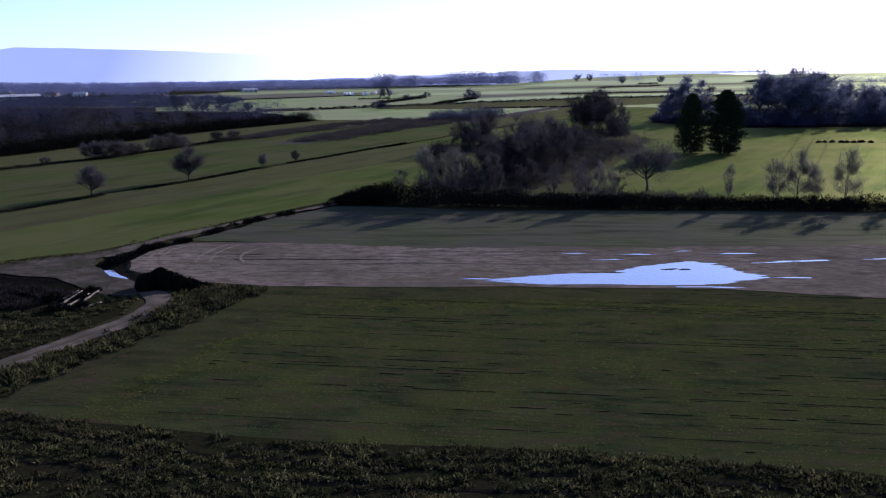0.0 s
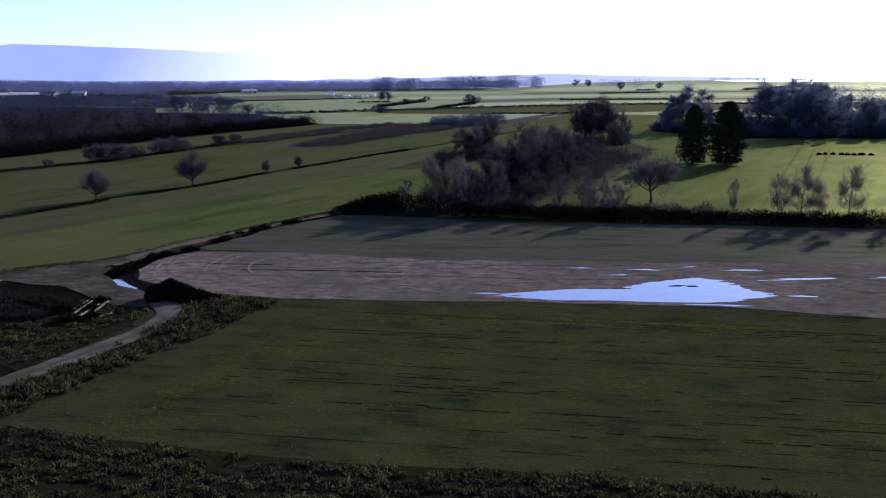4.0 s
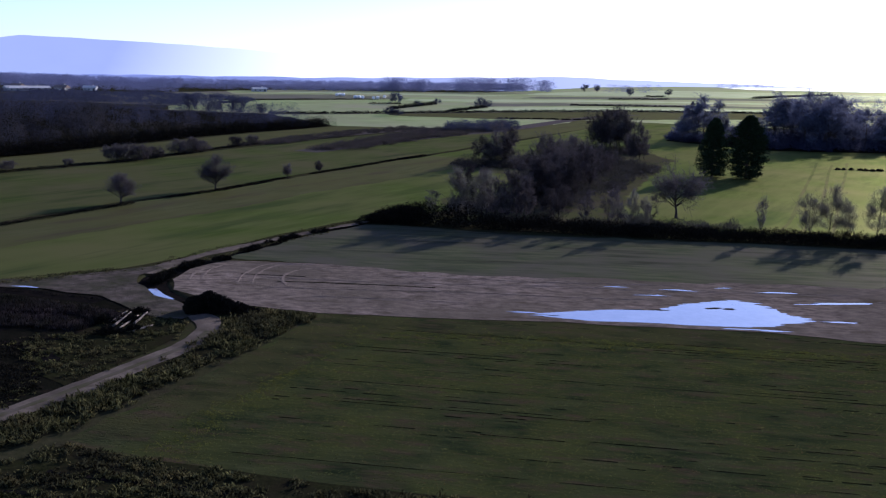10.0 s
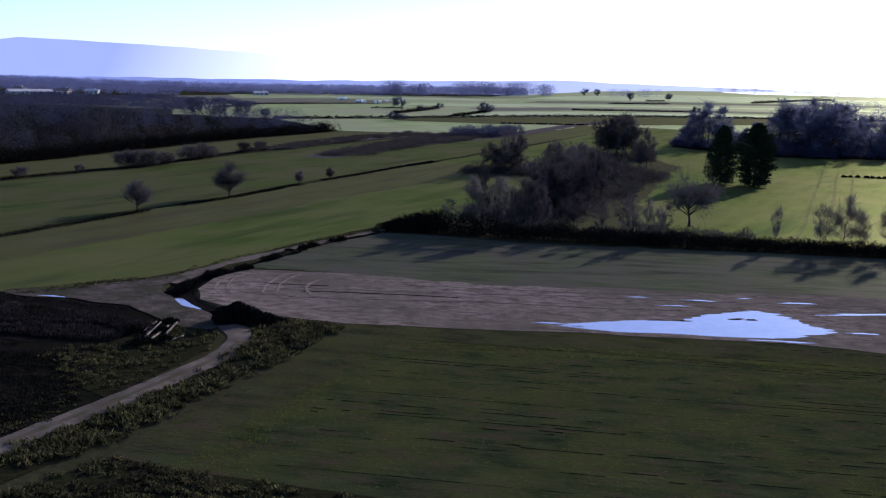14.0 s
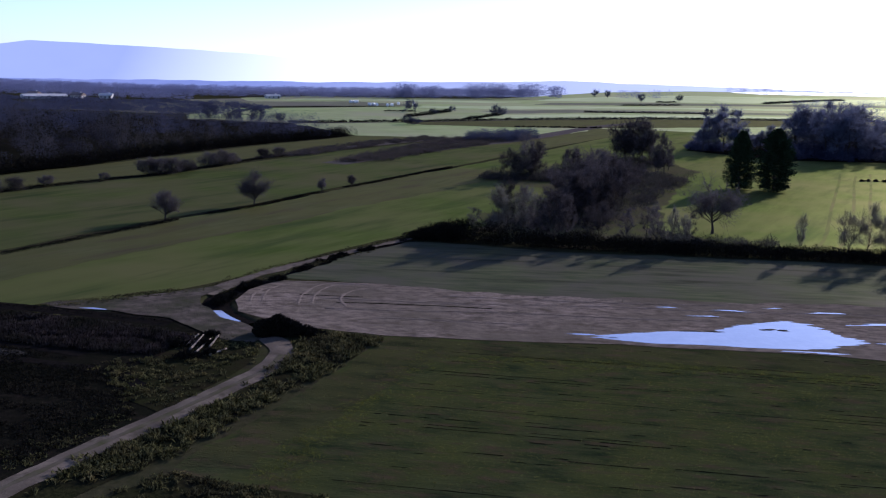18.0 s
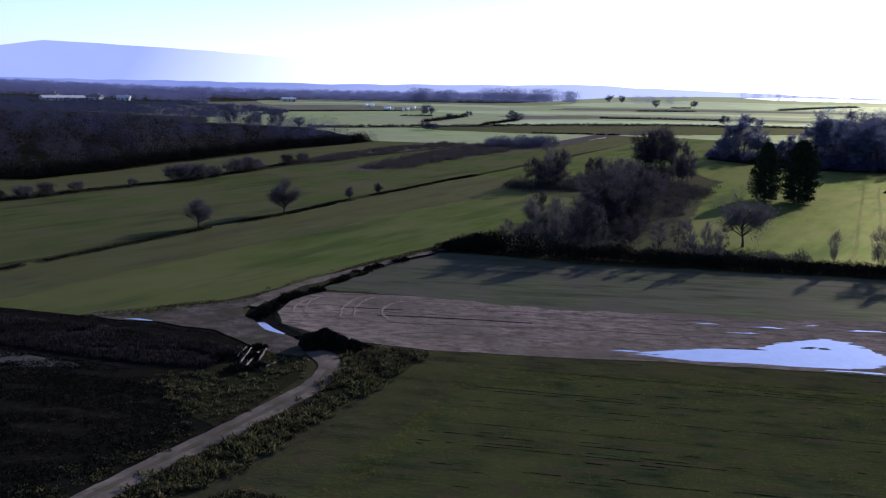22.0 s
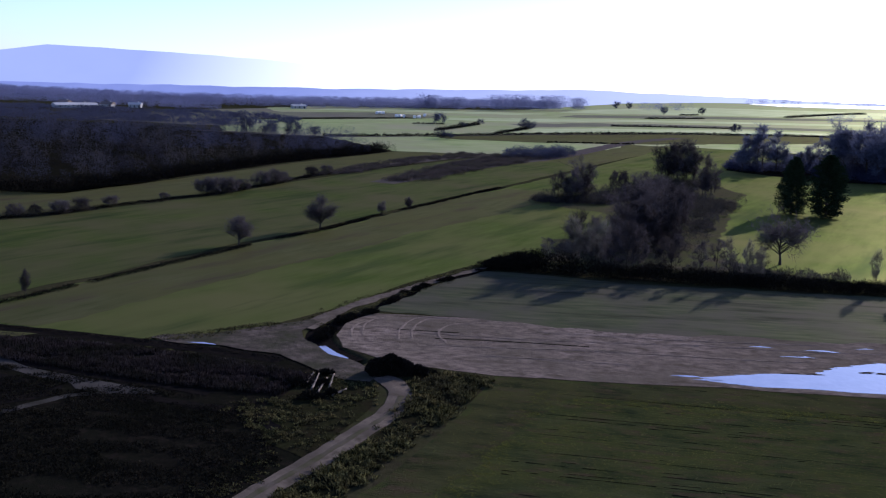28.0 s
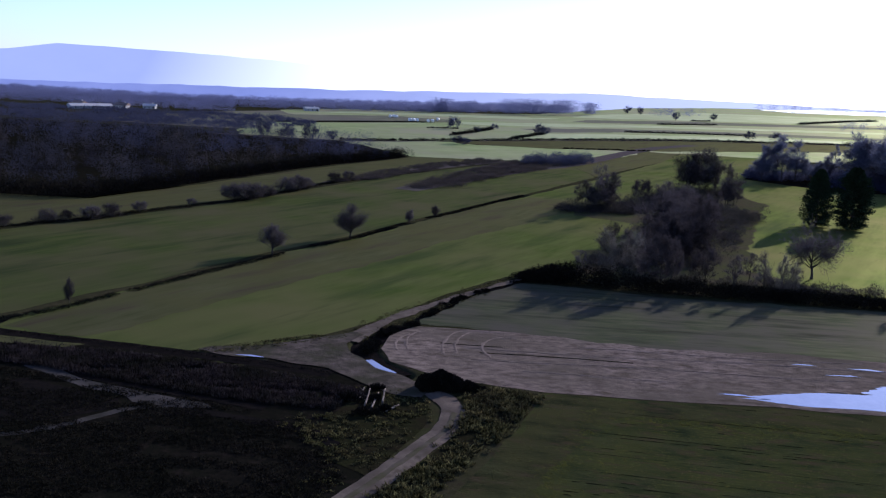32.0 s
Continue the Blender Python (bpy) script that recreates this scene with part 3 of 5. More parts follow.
# the far plain: broad strips of fields, haze put into the palest colours, one behind the other
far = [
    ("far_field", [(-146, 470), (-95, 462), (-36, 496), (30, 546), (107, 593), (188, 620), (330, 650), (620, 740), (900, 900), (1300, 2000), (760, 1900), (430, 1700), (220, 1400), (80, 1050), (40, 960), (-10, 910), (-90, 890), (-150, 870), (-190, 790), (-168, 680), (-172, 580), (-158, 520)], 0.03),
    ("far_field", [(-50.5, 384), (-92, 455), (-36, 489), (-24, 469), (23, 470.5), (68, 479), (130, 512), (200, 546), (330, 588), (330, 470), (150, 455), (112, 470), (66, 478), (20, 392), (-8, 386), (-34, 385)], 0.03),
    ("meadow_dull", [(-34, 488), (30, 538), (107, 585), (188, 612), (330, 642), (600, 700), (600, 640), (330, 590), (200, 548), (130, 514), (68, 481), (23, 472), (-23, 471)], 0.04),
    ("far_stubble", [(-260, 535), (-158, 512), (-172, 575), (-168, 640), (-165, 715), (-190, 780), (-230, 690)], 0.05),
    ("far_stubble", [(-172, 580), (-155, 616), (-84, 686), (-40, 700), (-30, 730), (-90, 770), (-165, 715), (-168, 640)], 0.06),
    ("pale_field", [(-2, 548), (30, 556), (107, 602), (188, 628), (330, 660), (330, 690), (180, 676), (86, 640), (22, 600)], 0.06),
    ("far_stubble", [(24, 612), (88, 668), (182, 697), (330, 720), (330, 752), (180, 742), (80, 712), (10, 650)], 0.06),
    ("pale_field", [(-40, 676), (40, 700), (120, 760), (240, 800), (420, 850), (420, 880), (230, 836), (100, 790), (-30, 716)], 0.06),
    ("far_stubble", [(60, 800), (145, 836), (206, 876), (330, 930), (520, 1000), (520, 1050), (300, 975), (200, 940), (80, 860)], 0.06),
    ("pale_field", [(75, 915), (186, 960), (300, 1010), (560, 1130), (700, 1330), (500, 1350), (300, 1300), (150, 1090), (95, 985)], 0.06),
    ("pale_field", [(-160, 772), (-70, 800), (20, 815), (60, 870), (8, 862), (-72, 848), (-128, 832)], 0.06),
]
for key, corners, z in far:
    patch("far_field_strip", corners, M[key], z, 4.0, 12.0, "pale-coloured field strip far off on the plain")
patch("far_water", [(520, 1560), (760, 1640), (1200, 1900), (1300, 2050), (700, 1900), (500, 1700)], M["water"], 0.3, 8.0, 20.0, "far sheet of flood water shining on the plain", "water")
patch("wood_floor", [(-151, 222.5), (-124, 222), (-107, 260), (-84, 320), (-52, 380), (-60, 402), (-93, 458), (-148, 472), (-180, 500), (-420, 522), (-420, 200)], M["rough"], 0.04, 1.0, 4.0, "near-black ground under the wood", "ground")
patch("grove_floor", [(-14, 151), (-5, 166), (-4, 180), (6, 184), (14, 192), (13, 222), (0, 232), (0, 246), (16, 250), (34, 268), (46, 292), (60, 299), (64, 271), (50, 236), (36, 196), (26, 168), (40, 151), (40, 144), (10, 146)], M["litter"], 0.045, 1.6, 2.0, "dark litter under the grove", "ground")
patch("wood_floor", [(103, 318.5), (230, 318), (230, 400), (120, 400), (90, 380), (80, 350)], M["rough"], 0.045, 1.0, 4.0, "near-black ground under the wood", "ground")

for line in ([(48, 147), (56.3, 160), (75, 202), (96.8, 250.5), (108, 276)], [(52, 146), (60, 160), (79, 200), (100, 248), (111, 272)], [(58, 146), (66, 163), (84, 203), (101, 240), (118, 278)], [(100, 258), (112, 257), (130, 255.5)]):
    ribbon("wheel_track", line, 0.7, M["meadow_dark"], 0.05, "darker wheel track across the meadow", "track", 0.25, 2.0, 0.0)
# puddles on the ploughland and water in the ditch
patch("puddle", [(5.0, 94.9), (8.5, 96.2), (13, 97.3), (18, 97.7), (22.5, 100.6), (28, 103.2), (31.5, 101.5), (32.5, 97.8), (35.3, 94.6), (27, 91.6), (19, 92.1), (12, 92.7), (7.5, 93)], M["water"], 0.055, 0.35, 0.4, "large shallow puddle of flood water on bare soil", "puddle", 1.7)
for corners in ([(36, 101.6), (40, 102), (44.5, 102.8), (43.5, 103.4), (40, 102.9)], [(49, 103.2), (56, 104), (57, 104.6), (51, 104.0)], [(1.5, 95.3), (4, 95.0), (5.5, 95.4), (3.5, 95.6)], [(3, 94.2), (6, 93.9), (7, 94.3), (5, 94.5)], [(35.5, 94.6), (39.5, 94.2), (40, 94.5), (37, 94.9)], [(32.4, 107.2), (35, 106.9), (38, 107.0), (36.5, 107.5), (34, 107.7)], [(21.5, 107.4), (24.7, 106.9), (26, 107.1), (23.5, 107.7)], [(14.6, 108.1), (17.4, 107.9), (16.6, 108.4)], [(27, 108.8), (30, 109.0), (29, 109.4)], [(18, 104.4), (21.4, 104.2), (20.4, 104.8)], [(23, 90.9), (30, 90.4), (30.5, 90.7), (25, 91.2)]):
    patch("puddle", corners, M["water"], 0.055, 0.2, 0.3, "thin sheet of water in wheel marks", "puddle", 2.0)
patch("ditch_water", [(-38.9, 101.5), (-38.0, 101.9), (-36.3, 99.4), (-34.6, 97.4), (-35.3, 96.6), (-37, 98.4)], M["water"], -0.1, 0.1, 0.5, "open water in the ditch beside the lane", "puddle")
patch("puddle", [(-54.2, 100.7), (-52, 100.2), (-50.6, 99.9), (-51, 100.3), (-52.4, 100.9)], M["water"], 0.115, 0.15, 0.5, "puddle in the muddy yard", "puddle")
random.seed(5)
for k in range(9):
    a = rnd(0, 6.3)
    x, y = (17.5, 97.8) if k < 4 else (25.5, 99.0)
    x, y = x + rnd(-2.2, 2.2), y + rnd(-0.25, 0.25)
    patch("mud_bar", [(x + math.cos(a + t) * rnd(0.4, 1.0), y + math.sin(a + t) * rnd(0.15, 0.35)) for t in (0, 1.05, 2.1, 3.15, 4.2, 5.25)], M["mud"], 0.07, 0.1, 0.3, "low bar of mud in the puddle", "mud")

# wheel marks: turning loops at the end of the ploughland, straight ruts along it
for line in ([(-22, 116.0), (-24.5, 115.9), (-26.5, 115.0), (-27.7, 112.2), (-28.1, 109), (-27.8, 105.6)], [(-23.6, 116.4), (-26.2, 116.2), (-28.1, 115.2), (-29.2, 112), (-29.7, 109), (-29.5, 105.4)], [(-32.2, 115.2), (-34.0, 113.2), (-34.4, 110), (-34.0, 106.4)], [(-34.2, 113.4), (-35.3, 111.4), (-35.8, 109), (-35.4, 106)], [(-20, 113.8), (-22.8, 113.2), (-24.4, 110.6), (-24.6, 107.6), (-23.6, 104.6)]):
    ribbon("wheel_rut", line, 0.38, M["rut"], 0.05, "pale curved wheel mark in the soil", "rut", 0.25, 0.4)
for y0, x0, x1, key in ((105.4, -25, -6, "furrow"), (107.3, -27, 8, "rut"), (103.0, -26, 20, "rut"), (110.2, -12, 24, "rut"), (98.9, -20, -2, "rut"), (109.0, -30, -22, "furrow"), (107.8, 6, 45, "rut"), (105.2, 46, 80, "rut")):
    ribbon("wheel_rut", [(x, y0 - 0.03 * x + 0.35 * math.sin(x * 0.17 + y0)) for x in np.linspace(x0, x1, 8)], 0.25, M[key], 0.045, "wheel mark along the ploughland", "rut", 0.25, 1.0)

# far hills and the mountain, a self-glowing backdrop behind the plain
def ridge(name, material, dist, az0, az1, crest, label):
    vs, fs, n = [], [], 160
    for k in range(n + 1):
        az = radians(az0 + (az1 - az0) * k / n)
        for d, z in ((dist - 500, -140), (dist - 150, -140 + (crest(az) + 140) * 0.55), (dist, crest(az))):
            vs.append((math.sin(az) * d, math.cos(az) * d, z))
    for k in range(n):
        for j in range(2):
            a = k * 3 + j
            fs.append((a, a + 3, a + 4, a + 1))
    return tagged(new(name, mesh(name, vs, fs, material, True)), label, "backdrop", kind="structure")


def low_crest(az):
    u = math.degrees(az)
    return np.interp(u, [-30, -20, -8, 0, 7, 17, 30], [-48, -46, -38, -24, -8, -16, -26]) + noise.noise(Vector((az * 30, 3, 0))) * 5 + noise.noise(Vector((az * 140, 1, 0))) * 2.5


def mountain_crest(az):
    u = math.degrees(az)
    return np.interp(u, [-60, -30, -27.3, -24.6, -19.7, -14.7, -11.3, -7.8, -4], [60, 64, 76, 113, 103, 90, 74, 50, -60]) + noise.noise(Vector((az * 30, 8, 0))) * 4


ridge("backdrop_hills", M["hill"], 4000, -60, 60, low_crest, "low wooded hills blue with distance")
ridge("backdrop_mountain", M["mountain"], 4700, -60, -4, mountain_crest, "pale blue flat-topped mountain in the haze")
# ---- trees ----
def tube(vs, fs, pts, radii, sides=5):
    base = len(vs)
    for k, p in enumerate(pts):
        d = (pts[min(k + 1, len(pts) - 1)] - pts[max(k - 1, 0)]).normalized()
        u = d.orthogonal().normalized()
        v = d.cross(u)
        for s in range(sides):
            a = 2 * math.pi * s / sides
            vs.append(p + (u * math.cos(a) + v * math.sin(a)) * radii[k])
    for k in range(len(pts) - 1):
        for s in range(sides):
            a, b = base + k * sides + s, base + k * sides + (s + 1) % sides
            fs.append((a, b, b + sides, a + sides))
    fs.append(tuple(base + (len(pts) - 1) * sides + s for s in range(sides)))


def blade(vs, fs, p, d, length, width):
    """A thin twig or leaf: a kite of two triangles with a bend."""
    u = d.cross(Vector((rnd(-1, 1), rnd(-1, 1), rnd(-1, 1)))).normalized() * width / 2
    m = p + d * length * 0.45
    b = len(vs)
    vs += [p, m + u, p + d * length + Vector((0, 0, -0.08 * length)), m - u]
    fs.append((b, b + 1, b + 2, b + 3))


def around(d, angle):
    """A direction leaning from d by about that angle."""
    u = d.orthogonal().normalized()
    u.rotate(Matrix.Rotation(rnd(0, 2 * math.pi), 3, d))
    return (d * math.cos(angle) + u * math.sin(angle)).normalized()


def conifer_meshes(seed, h=16.0, wide=4.3):
    """A broad evergreen: upswept branches with dense sprays, uneven in outline."""
    random.seed(seed)
    tv, tf, cv, cf = [], [], [], []
    tube(tv, tf, [Vector((0, 0, h * k / 6 - 0.1)) for k in range(7)], [0.32 * (1 - k / 6.3) for k in range(7)], 7)
    for k in range(300):
        u = ((k + rnd(0, 1)) / 300) ** 0.9
        z = h * (0.015 + 0.95 * u)
        ang = rnd(0, 2 * math.pi)
        lobe = 0.84 + 0.14 * math.sin(2 * ang + 4 * u + seed) + 0.12 * math.sin(5 * ang - 9 * u)
        prof = 0.72 + 0.28 * min(1, u / 0.22) if u < 0.22 else max(0.0, 1 - ((u - 0.22) / 0.78) ** 2.5)
        r = wide * prof * rnd(0.8, 1.0) * lobe + 0.2
        d = Vector((math.cos(ang), math.sin(ang), 0.12 + 0.45 * u)).normalized()
        p0 = Vector((0, 0, z))
        p2 = p0 + d * r
        tube(tv, tf, [p0, p0 + d * r * 0.55 - Vector((0, 0, 0.03 * r)), p2], [0.05, 0.03, 0.008], 3)
        for j in range(80):
            q = p0.lerp(p2, rnd(0.3, 1.04)) + Vector((rnd(-1, 1), rnd(-1, 1), rnd(-0.9, 0.6))) * 0.34 * (1 + r * 0.14)
            blade(cv, cf, q, around(d, rnd(0.2, 1.1)), rnd(0.3, 0.65), rnd(0.12, 0.26))
    return (mesh("trunk", tv, tf, M["bark"], True), mesh("crown", cv, cf, M["needle"]))


def thicket_meshes(seed, half, height, count, key="bramble", long=1.0, lump=0.3):
    np.random.seed(seed)
    random.seed(seed)
    ang, r = np.random.uniform(0, 2 * np.pi, count), np.sqrt(np.random.uniform(0, 1, count))
    lob = half * (1 + 0.3 * np.sin(2 * ang + 1) + 0.18 * np.sin(5 * ang))
    x, y = np.cos(ang) * r * lob, np.sin(ang) * r * lob * 0.75
    z = height * np.sqrt(np.clip(1 - r ** 2.2, 0.02, 1)) * np.random.uniform(0, 1, count) ** 0.6 * (0.8 + lump * np.sin(2.5 * x + 1) * np.cos(2.1 * y))
    d = np.c_[np.cos(ang) * r, np.sin(ang) * r, np.random.uniform(0.1, 1, count)] + np.random.normal(0, 0.45, (count, 3))
    d /= np.linalg.norm(d, axis=1, keepdims=True)
    side = np.cross(d, np.random.normal(size=(count, 3)))
    side *= np.random.uniform(0.03, 0.07, (count, 1)) / np.linalg.norm(side, axis=1, keepdims=True)
    ln = np.random.uniform(0.25, 0.7, (count, 1)) * long
    root = np.c_[x, y, z]
    crown = quads_mesh("crown", np.stack([root, root + d * ln * 0.5 + side, root + d * ln, root + d * ln * 0.5 - side], 1).reshape(-1, 3), M[key])
    tv, tf = [], []
    for k in range(9):
        b = Vector((rnd(-0.5, 0.5) * half, rnd(-0.4, 0.4) * half, -0.05))
        t = b + Vector((rnd(-0.8, 0.8), rnd(-0.8, 0.8), height * rnd(0.6, 0.9)))
        tube(tv, tf, [b, b.lerp(t, 0.5) + Vector((rnd(-0.2, 0.2), rnd(-0.2, 0.2), 0)), t], [0.05, 0.035, 0.012], 4)
    return mesh("trunk", tv, tf, M["bark"], True), crown


def tree_thing(name, meshes, label, category, group):
    root = tagged(new(name), label, category, group)
    part("trunk", meshes[0], root)
    part("crown", meshes[1], root)
    return root


KINDS = {}


def plant(kind, x, y, height, turn=None, wide=1.0):
    """Sets a tree of that kind: the first is built, the others are copies of it with their own size and turn."""
    name, make, label, category, group, size = kind
    turn = rnd(0, 360) if turn is None else turn
    s = height / size
    m = pose(x, y, 0, 0, 0, turn)
    if id(kind) not in KINDS:
        KINDS[id(kind)] = ob = tree_thing(name, make(), label, category, group)
        ob.matrix_basis = m
    else:
        ob = copy_thing(KINDS[id(kind)], m)
    ob.scale = (s * wide, s * wide, s)
    return ob


def kind(name, make, label, category, group, size):
    return (name, make, label, category, group, size)


def crown_tree_meshes(seed, h, base, wide, limbs=16, twigs=9000, stems=1, twig=(0.35, 0.8), thick=(0.014, 0.028), key="twig", lift=0.35, bole=0.017):
    """A leafless tree with an uneven rounded head of fine twigs: base and wide are the crown's foot and half-width as shares of the height."""
    random.seed(seed)
    np.random.seed(seed)
    tv, tf, segs = [], [], []
    mid, up, out = h * (base + 1) / 2, h * (1 - base) / 2, h * wide
    for s in range(stems):
        foot = Vector((rnd(-1, 1), rnd(-1, 1), 0)) * (0.05 * h if stems > 1 else 0)
        head = foot + Vector((rnd(-1, 1) * out * (0.5 if stems > 1 else 0.15), rnd(-1, 1) * out * (0.5 if stems > 1 else 0.15), h * rnd(0.82, 0.92)))
        line = [foot.lerp(head, k / 8) + Vector((rnd(-1, 1), rnd(-1, 1), 0)) * 0.012 * h * (k > 0) for k in range(9)]
        line[0].z = -0.15
        r0 = h * bole / math.sqrt(stems)
        tube(tv, tf, line, [r0 * (1.4 if k == 0 else 1) * (1 - 0.93 * k / 8) for k in range(9)], 6)
        segs.append((line[5], line[8]))
        for j in range(limbs // stems):
            a, c = rnd(0, 2 * math.pi), rnd(-0.85, 1)
            r = rnd(0.78, 1.06) * (0.85 + 0.22 * math.sin(2 * a + 3 * c + seed) + 0.1 * math.sin(5 * a + seed))
            flat = math.sqrt(1 - c * c)
            goal = Vector((math.cos(a) * flat * out * r, math.sin(a) * flat * out * r, mid + c * up * r)) + foot * 0.5
            reach = math.hypot(goal.x, goal.y)
            z0 = min(max(goal.z - reach * rnd(0.6, 1.1), h * base * 0.75), h * 0.8)
            u = z0 / (h * 0.87)
            start = foot.lerp(head, min(0.95, u))
            bend = start.lerp(goal, 0.55) + Vector((rnd(-1, 1) * 0.05 * h, rnd(-1, 1) * 0.05 * h, lift * 0.15 * reach))
            lp = [start.lerp(bend, t).lerp(bend.lerp(goal, t), t) for t in (0, 0.25, 0.5, 0.75, 1)]
            tube(tv, tf, lp, [max(0.012, r0 * 0.45 * (1 - 0.6 * u) * (1 - 0.85 * i / 4)) for i in range(5)], 4)
            segs.append((lp[2], lp[4]))
            for b in range(6):
                i = random.choice((1, 2, 2, 3, 3))
                q = lp[i].lerp(lp[min(4, i + 1)], rnd(0, 1))
                d = around((lp[4] - lp[1]).normalized(), rnd(0.4, 1.1)) + Vector((0, 0, lift * 0.5))
                e = q + d.normalized() * out * rnd(0.25, 0.55)
                tube(tv, tf, [q, q.lerp(e, 0.5) + Vector((rnd(-1, 1), rnd(-1, 1), rnd(-0.5, 1))) * 0.012 * h, e], [r0 * 0.14, r0 * 0.09, 0.007], 3)
                segs.append((q, e))
    a, b = np.array([tuple(p) for p, _ in segs]), np.array([tuple(q) for _, q in segs])
    kids = np.arange(len(segs)).repeat(5)
    a2 = a[kids] + (b[kids] - a[kids]) * np.random.uniform(0.15, 1, (len(kids), 1))
    d2 = (b[kids] - a[kids]) / np.maximum(np.linalg.norm(b[kids] - a[kids], axis=1, keepdims=True), 1e-6) * 0.6 + np.random.normal(0, 0.6, (len(kids), 3)) + np.array([0, 0, lift * 0.5])
    b2 = a2 + d2 * (out * np.random.uniform(0.16, 0.36, (len(kids), 1)))
    b2[:, 2] = np.maximum(b2[:, 2], 0.15)
    a, b = np.r_[a, a2], np.r_[b, b2]
    k = np.random.randint(0, len(a), twigs)
    k[:len(kids)] = len(segs) + np.arange(len(kids))
    root = a[k] + (b[k] - a[k]) * np.random.uniform(0.05, 1.02, (twigs, 1))
    root[:len(kids)] = a2
    way = (b[k] - a[k]) / np.maximum(np.linalg.norm(b[k] - a[k], axis=1, keepdims=True), 1e-6) + np.random.normal(0, 0.55, (twigs, 3)) + np.array([0, 0, lift * 0.6])
    way /= np.linalg.norm(way, axis=1, keepdims=True)
    side = np.cross(way, np.random.normal(size=(twigs, 3)))
    side *= np.random.uniform(*thick, (twigs, 1)) / np.maximum(np.linalg.norm(side, axis=1, keepdims=True), 1e-6)
    long = np.random.uniform(*twig, (twigs, 1))
    way[:len(kids)] = (b2 - a2) / np.linalg.norm(b2 - a2, axis=1, keepdims=True)
    long[:len(kids), 0] = np.linalg.norm(b2 - a2, axis=1)
    crown = quads_mesh("crown", np.stack([root, root + way * long * 0.45 + side, root + way * long, root + way * long * 0.45 - side], 1).reshape(-1, 3), M[key])
    return mesh("trunk", tv, tf, M["bark"], True), crown


OAKS = [kind("bare_tree", lambda s=s, w=w, b=b: crown_tree_meshes(s, 12, b, w, 18, 10000), "bare winter tree with a rounded twiggy crown", "tree", "bare trees of the grove", 12) for s, w, b in ((3, 0.30, 0.16), (4, 0.34, 0.22), (5, 0.27, 0.12), (6, 0.38, 0.2))]
HAZED = [kind("alder_tree", lambda s=s, w=w: crown_tree_meshes(s, 14, 0.08, w, 16, 4200, twig=(0.6, 1.3), thick=(0.03, 0.06), key="hazed_twig"), "leafless tree of the wood behind the meadow, haze-grey in colour", "tree", "trees of the wood behind the meadow", 14) for s, w in ((71, 0.24), (72, 0.30), (73, 0.27))]
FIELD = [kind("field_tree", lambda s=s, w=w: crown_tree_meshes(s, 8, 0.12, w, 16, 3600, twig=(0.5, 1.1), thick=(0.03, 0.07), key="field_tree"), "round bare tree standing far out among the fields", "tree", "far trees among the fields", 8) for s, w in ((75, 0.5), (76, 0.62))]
SPREAD = [kind("spreading_tree", lambda: crown_tree_meshes(33, 9, 0.28, 0.5, 30, 11000, thick=(0.014, 0.026), lift=0.15, bole=0.026), "bare spreading tree standing alone behind the hedge", "tree", "", 9)]
SLIM = [kind("slim_tree", lambda s=s: crown_tree_meshes(s, 10, 0.2, 0.2, 16, 2800, lift=0.5, bole=0.014), "slender bare tree with upright twigs", "tree", "slender trees by the hedge", 10) for s in (11, 12)]
WILLOW = [kind("willow_shrub", lambda s=s: crown_tree_meshes(s, 7, 0.12, 0.28, 24, 7000, 3, (0.4, 0.9), (0.006, 0.011), "willow", 0.7, 0.014), "pale bare many-stemmed willow shrub", "shrub", "willows along the hedge", 7) for s in (21, 22)]
ROUND = [kind("round_tree", lambda s=s, w=w: crown_tree_meshes(s, 6, 0.24, w, 44, 17000, twig=(0.3, 0.7), thick=(0.007, 0.013), lift=0.6, bole=0.03), "small bare round-headed tree beside the meadow ditch", "tree", "small trees along the meadow ditch", 6) for s, w in ((31, 0.44), (34, 0.40))]
BUSH = [kind("bare_bush", lambda s=s: crown_tree_meshes(s, 4, 0.02, 0.48, 30, 5200, 4, (0.3, 0.6), (0.012, 0.024), "twig", 0.4, 0.012), "low dense leafless bush by a ditch", "bush", "bushes along the ditches", 4) for s in (41, 42)]
CONIFER = [kind("conifer", lambda s=s: conifer_meshes(s), "tall dark evergreen conifer with a ragged outline", "tree", "pair of conifers behind the grove", 16) for s in (51, 52)]

# the grove: loose clusters of trees with gaps between them
random.seed(7)
for x, y, h, w in ((58, 292, 9.6, 0.9), (-1.2, 156.5, 9.7, 0.75), (1.6, 158.5, 8.6, 0.8), (6.2, 149, 9.4, 0.7), (3.4, 148.5, 8.2, 0.8), (14, 150, 7.2, 0.9), (23.6, 149, 6.4, 0.8), (8.6, 151.5, 8.4, 0.8), (8.7, 169, 9.5, 0.9), (13.5, 169.5, 9, 1.0), (19.5, 173, 9, 1.0), (16, 200, 11, 1.1), (24.5, 218, 10.5, 1.1), (10.5, 246, 11, 0.8), (12.5, 249, 10, 0.9)):
    plant(random.choice(OAKS), x, y, h, wide=w)
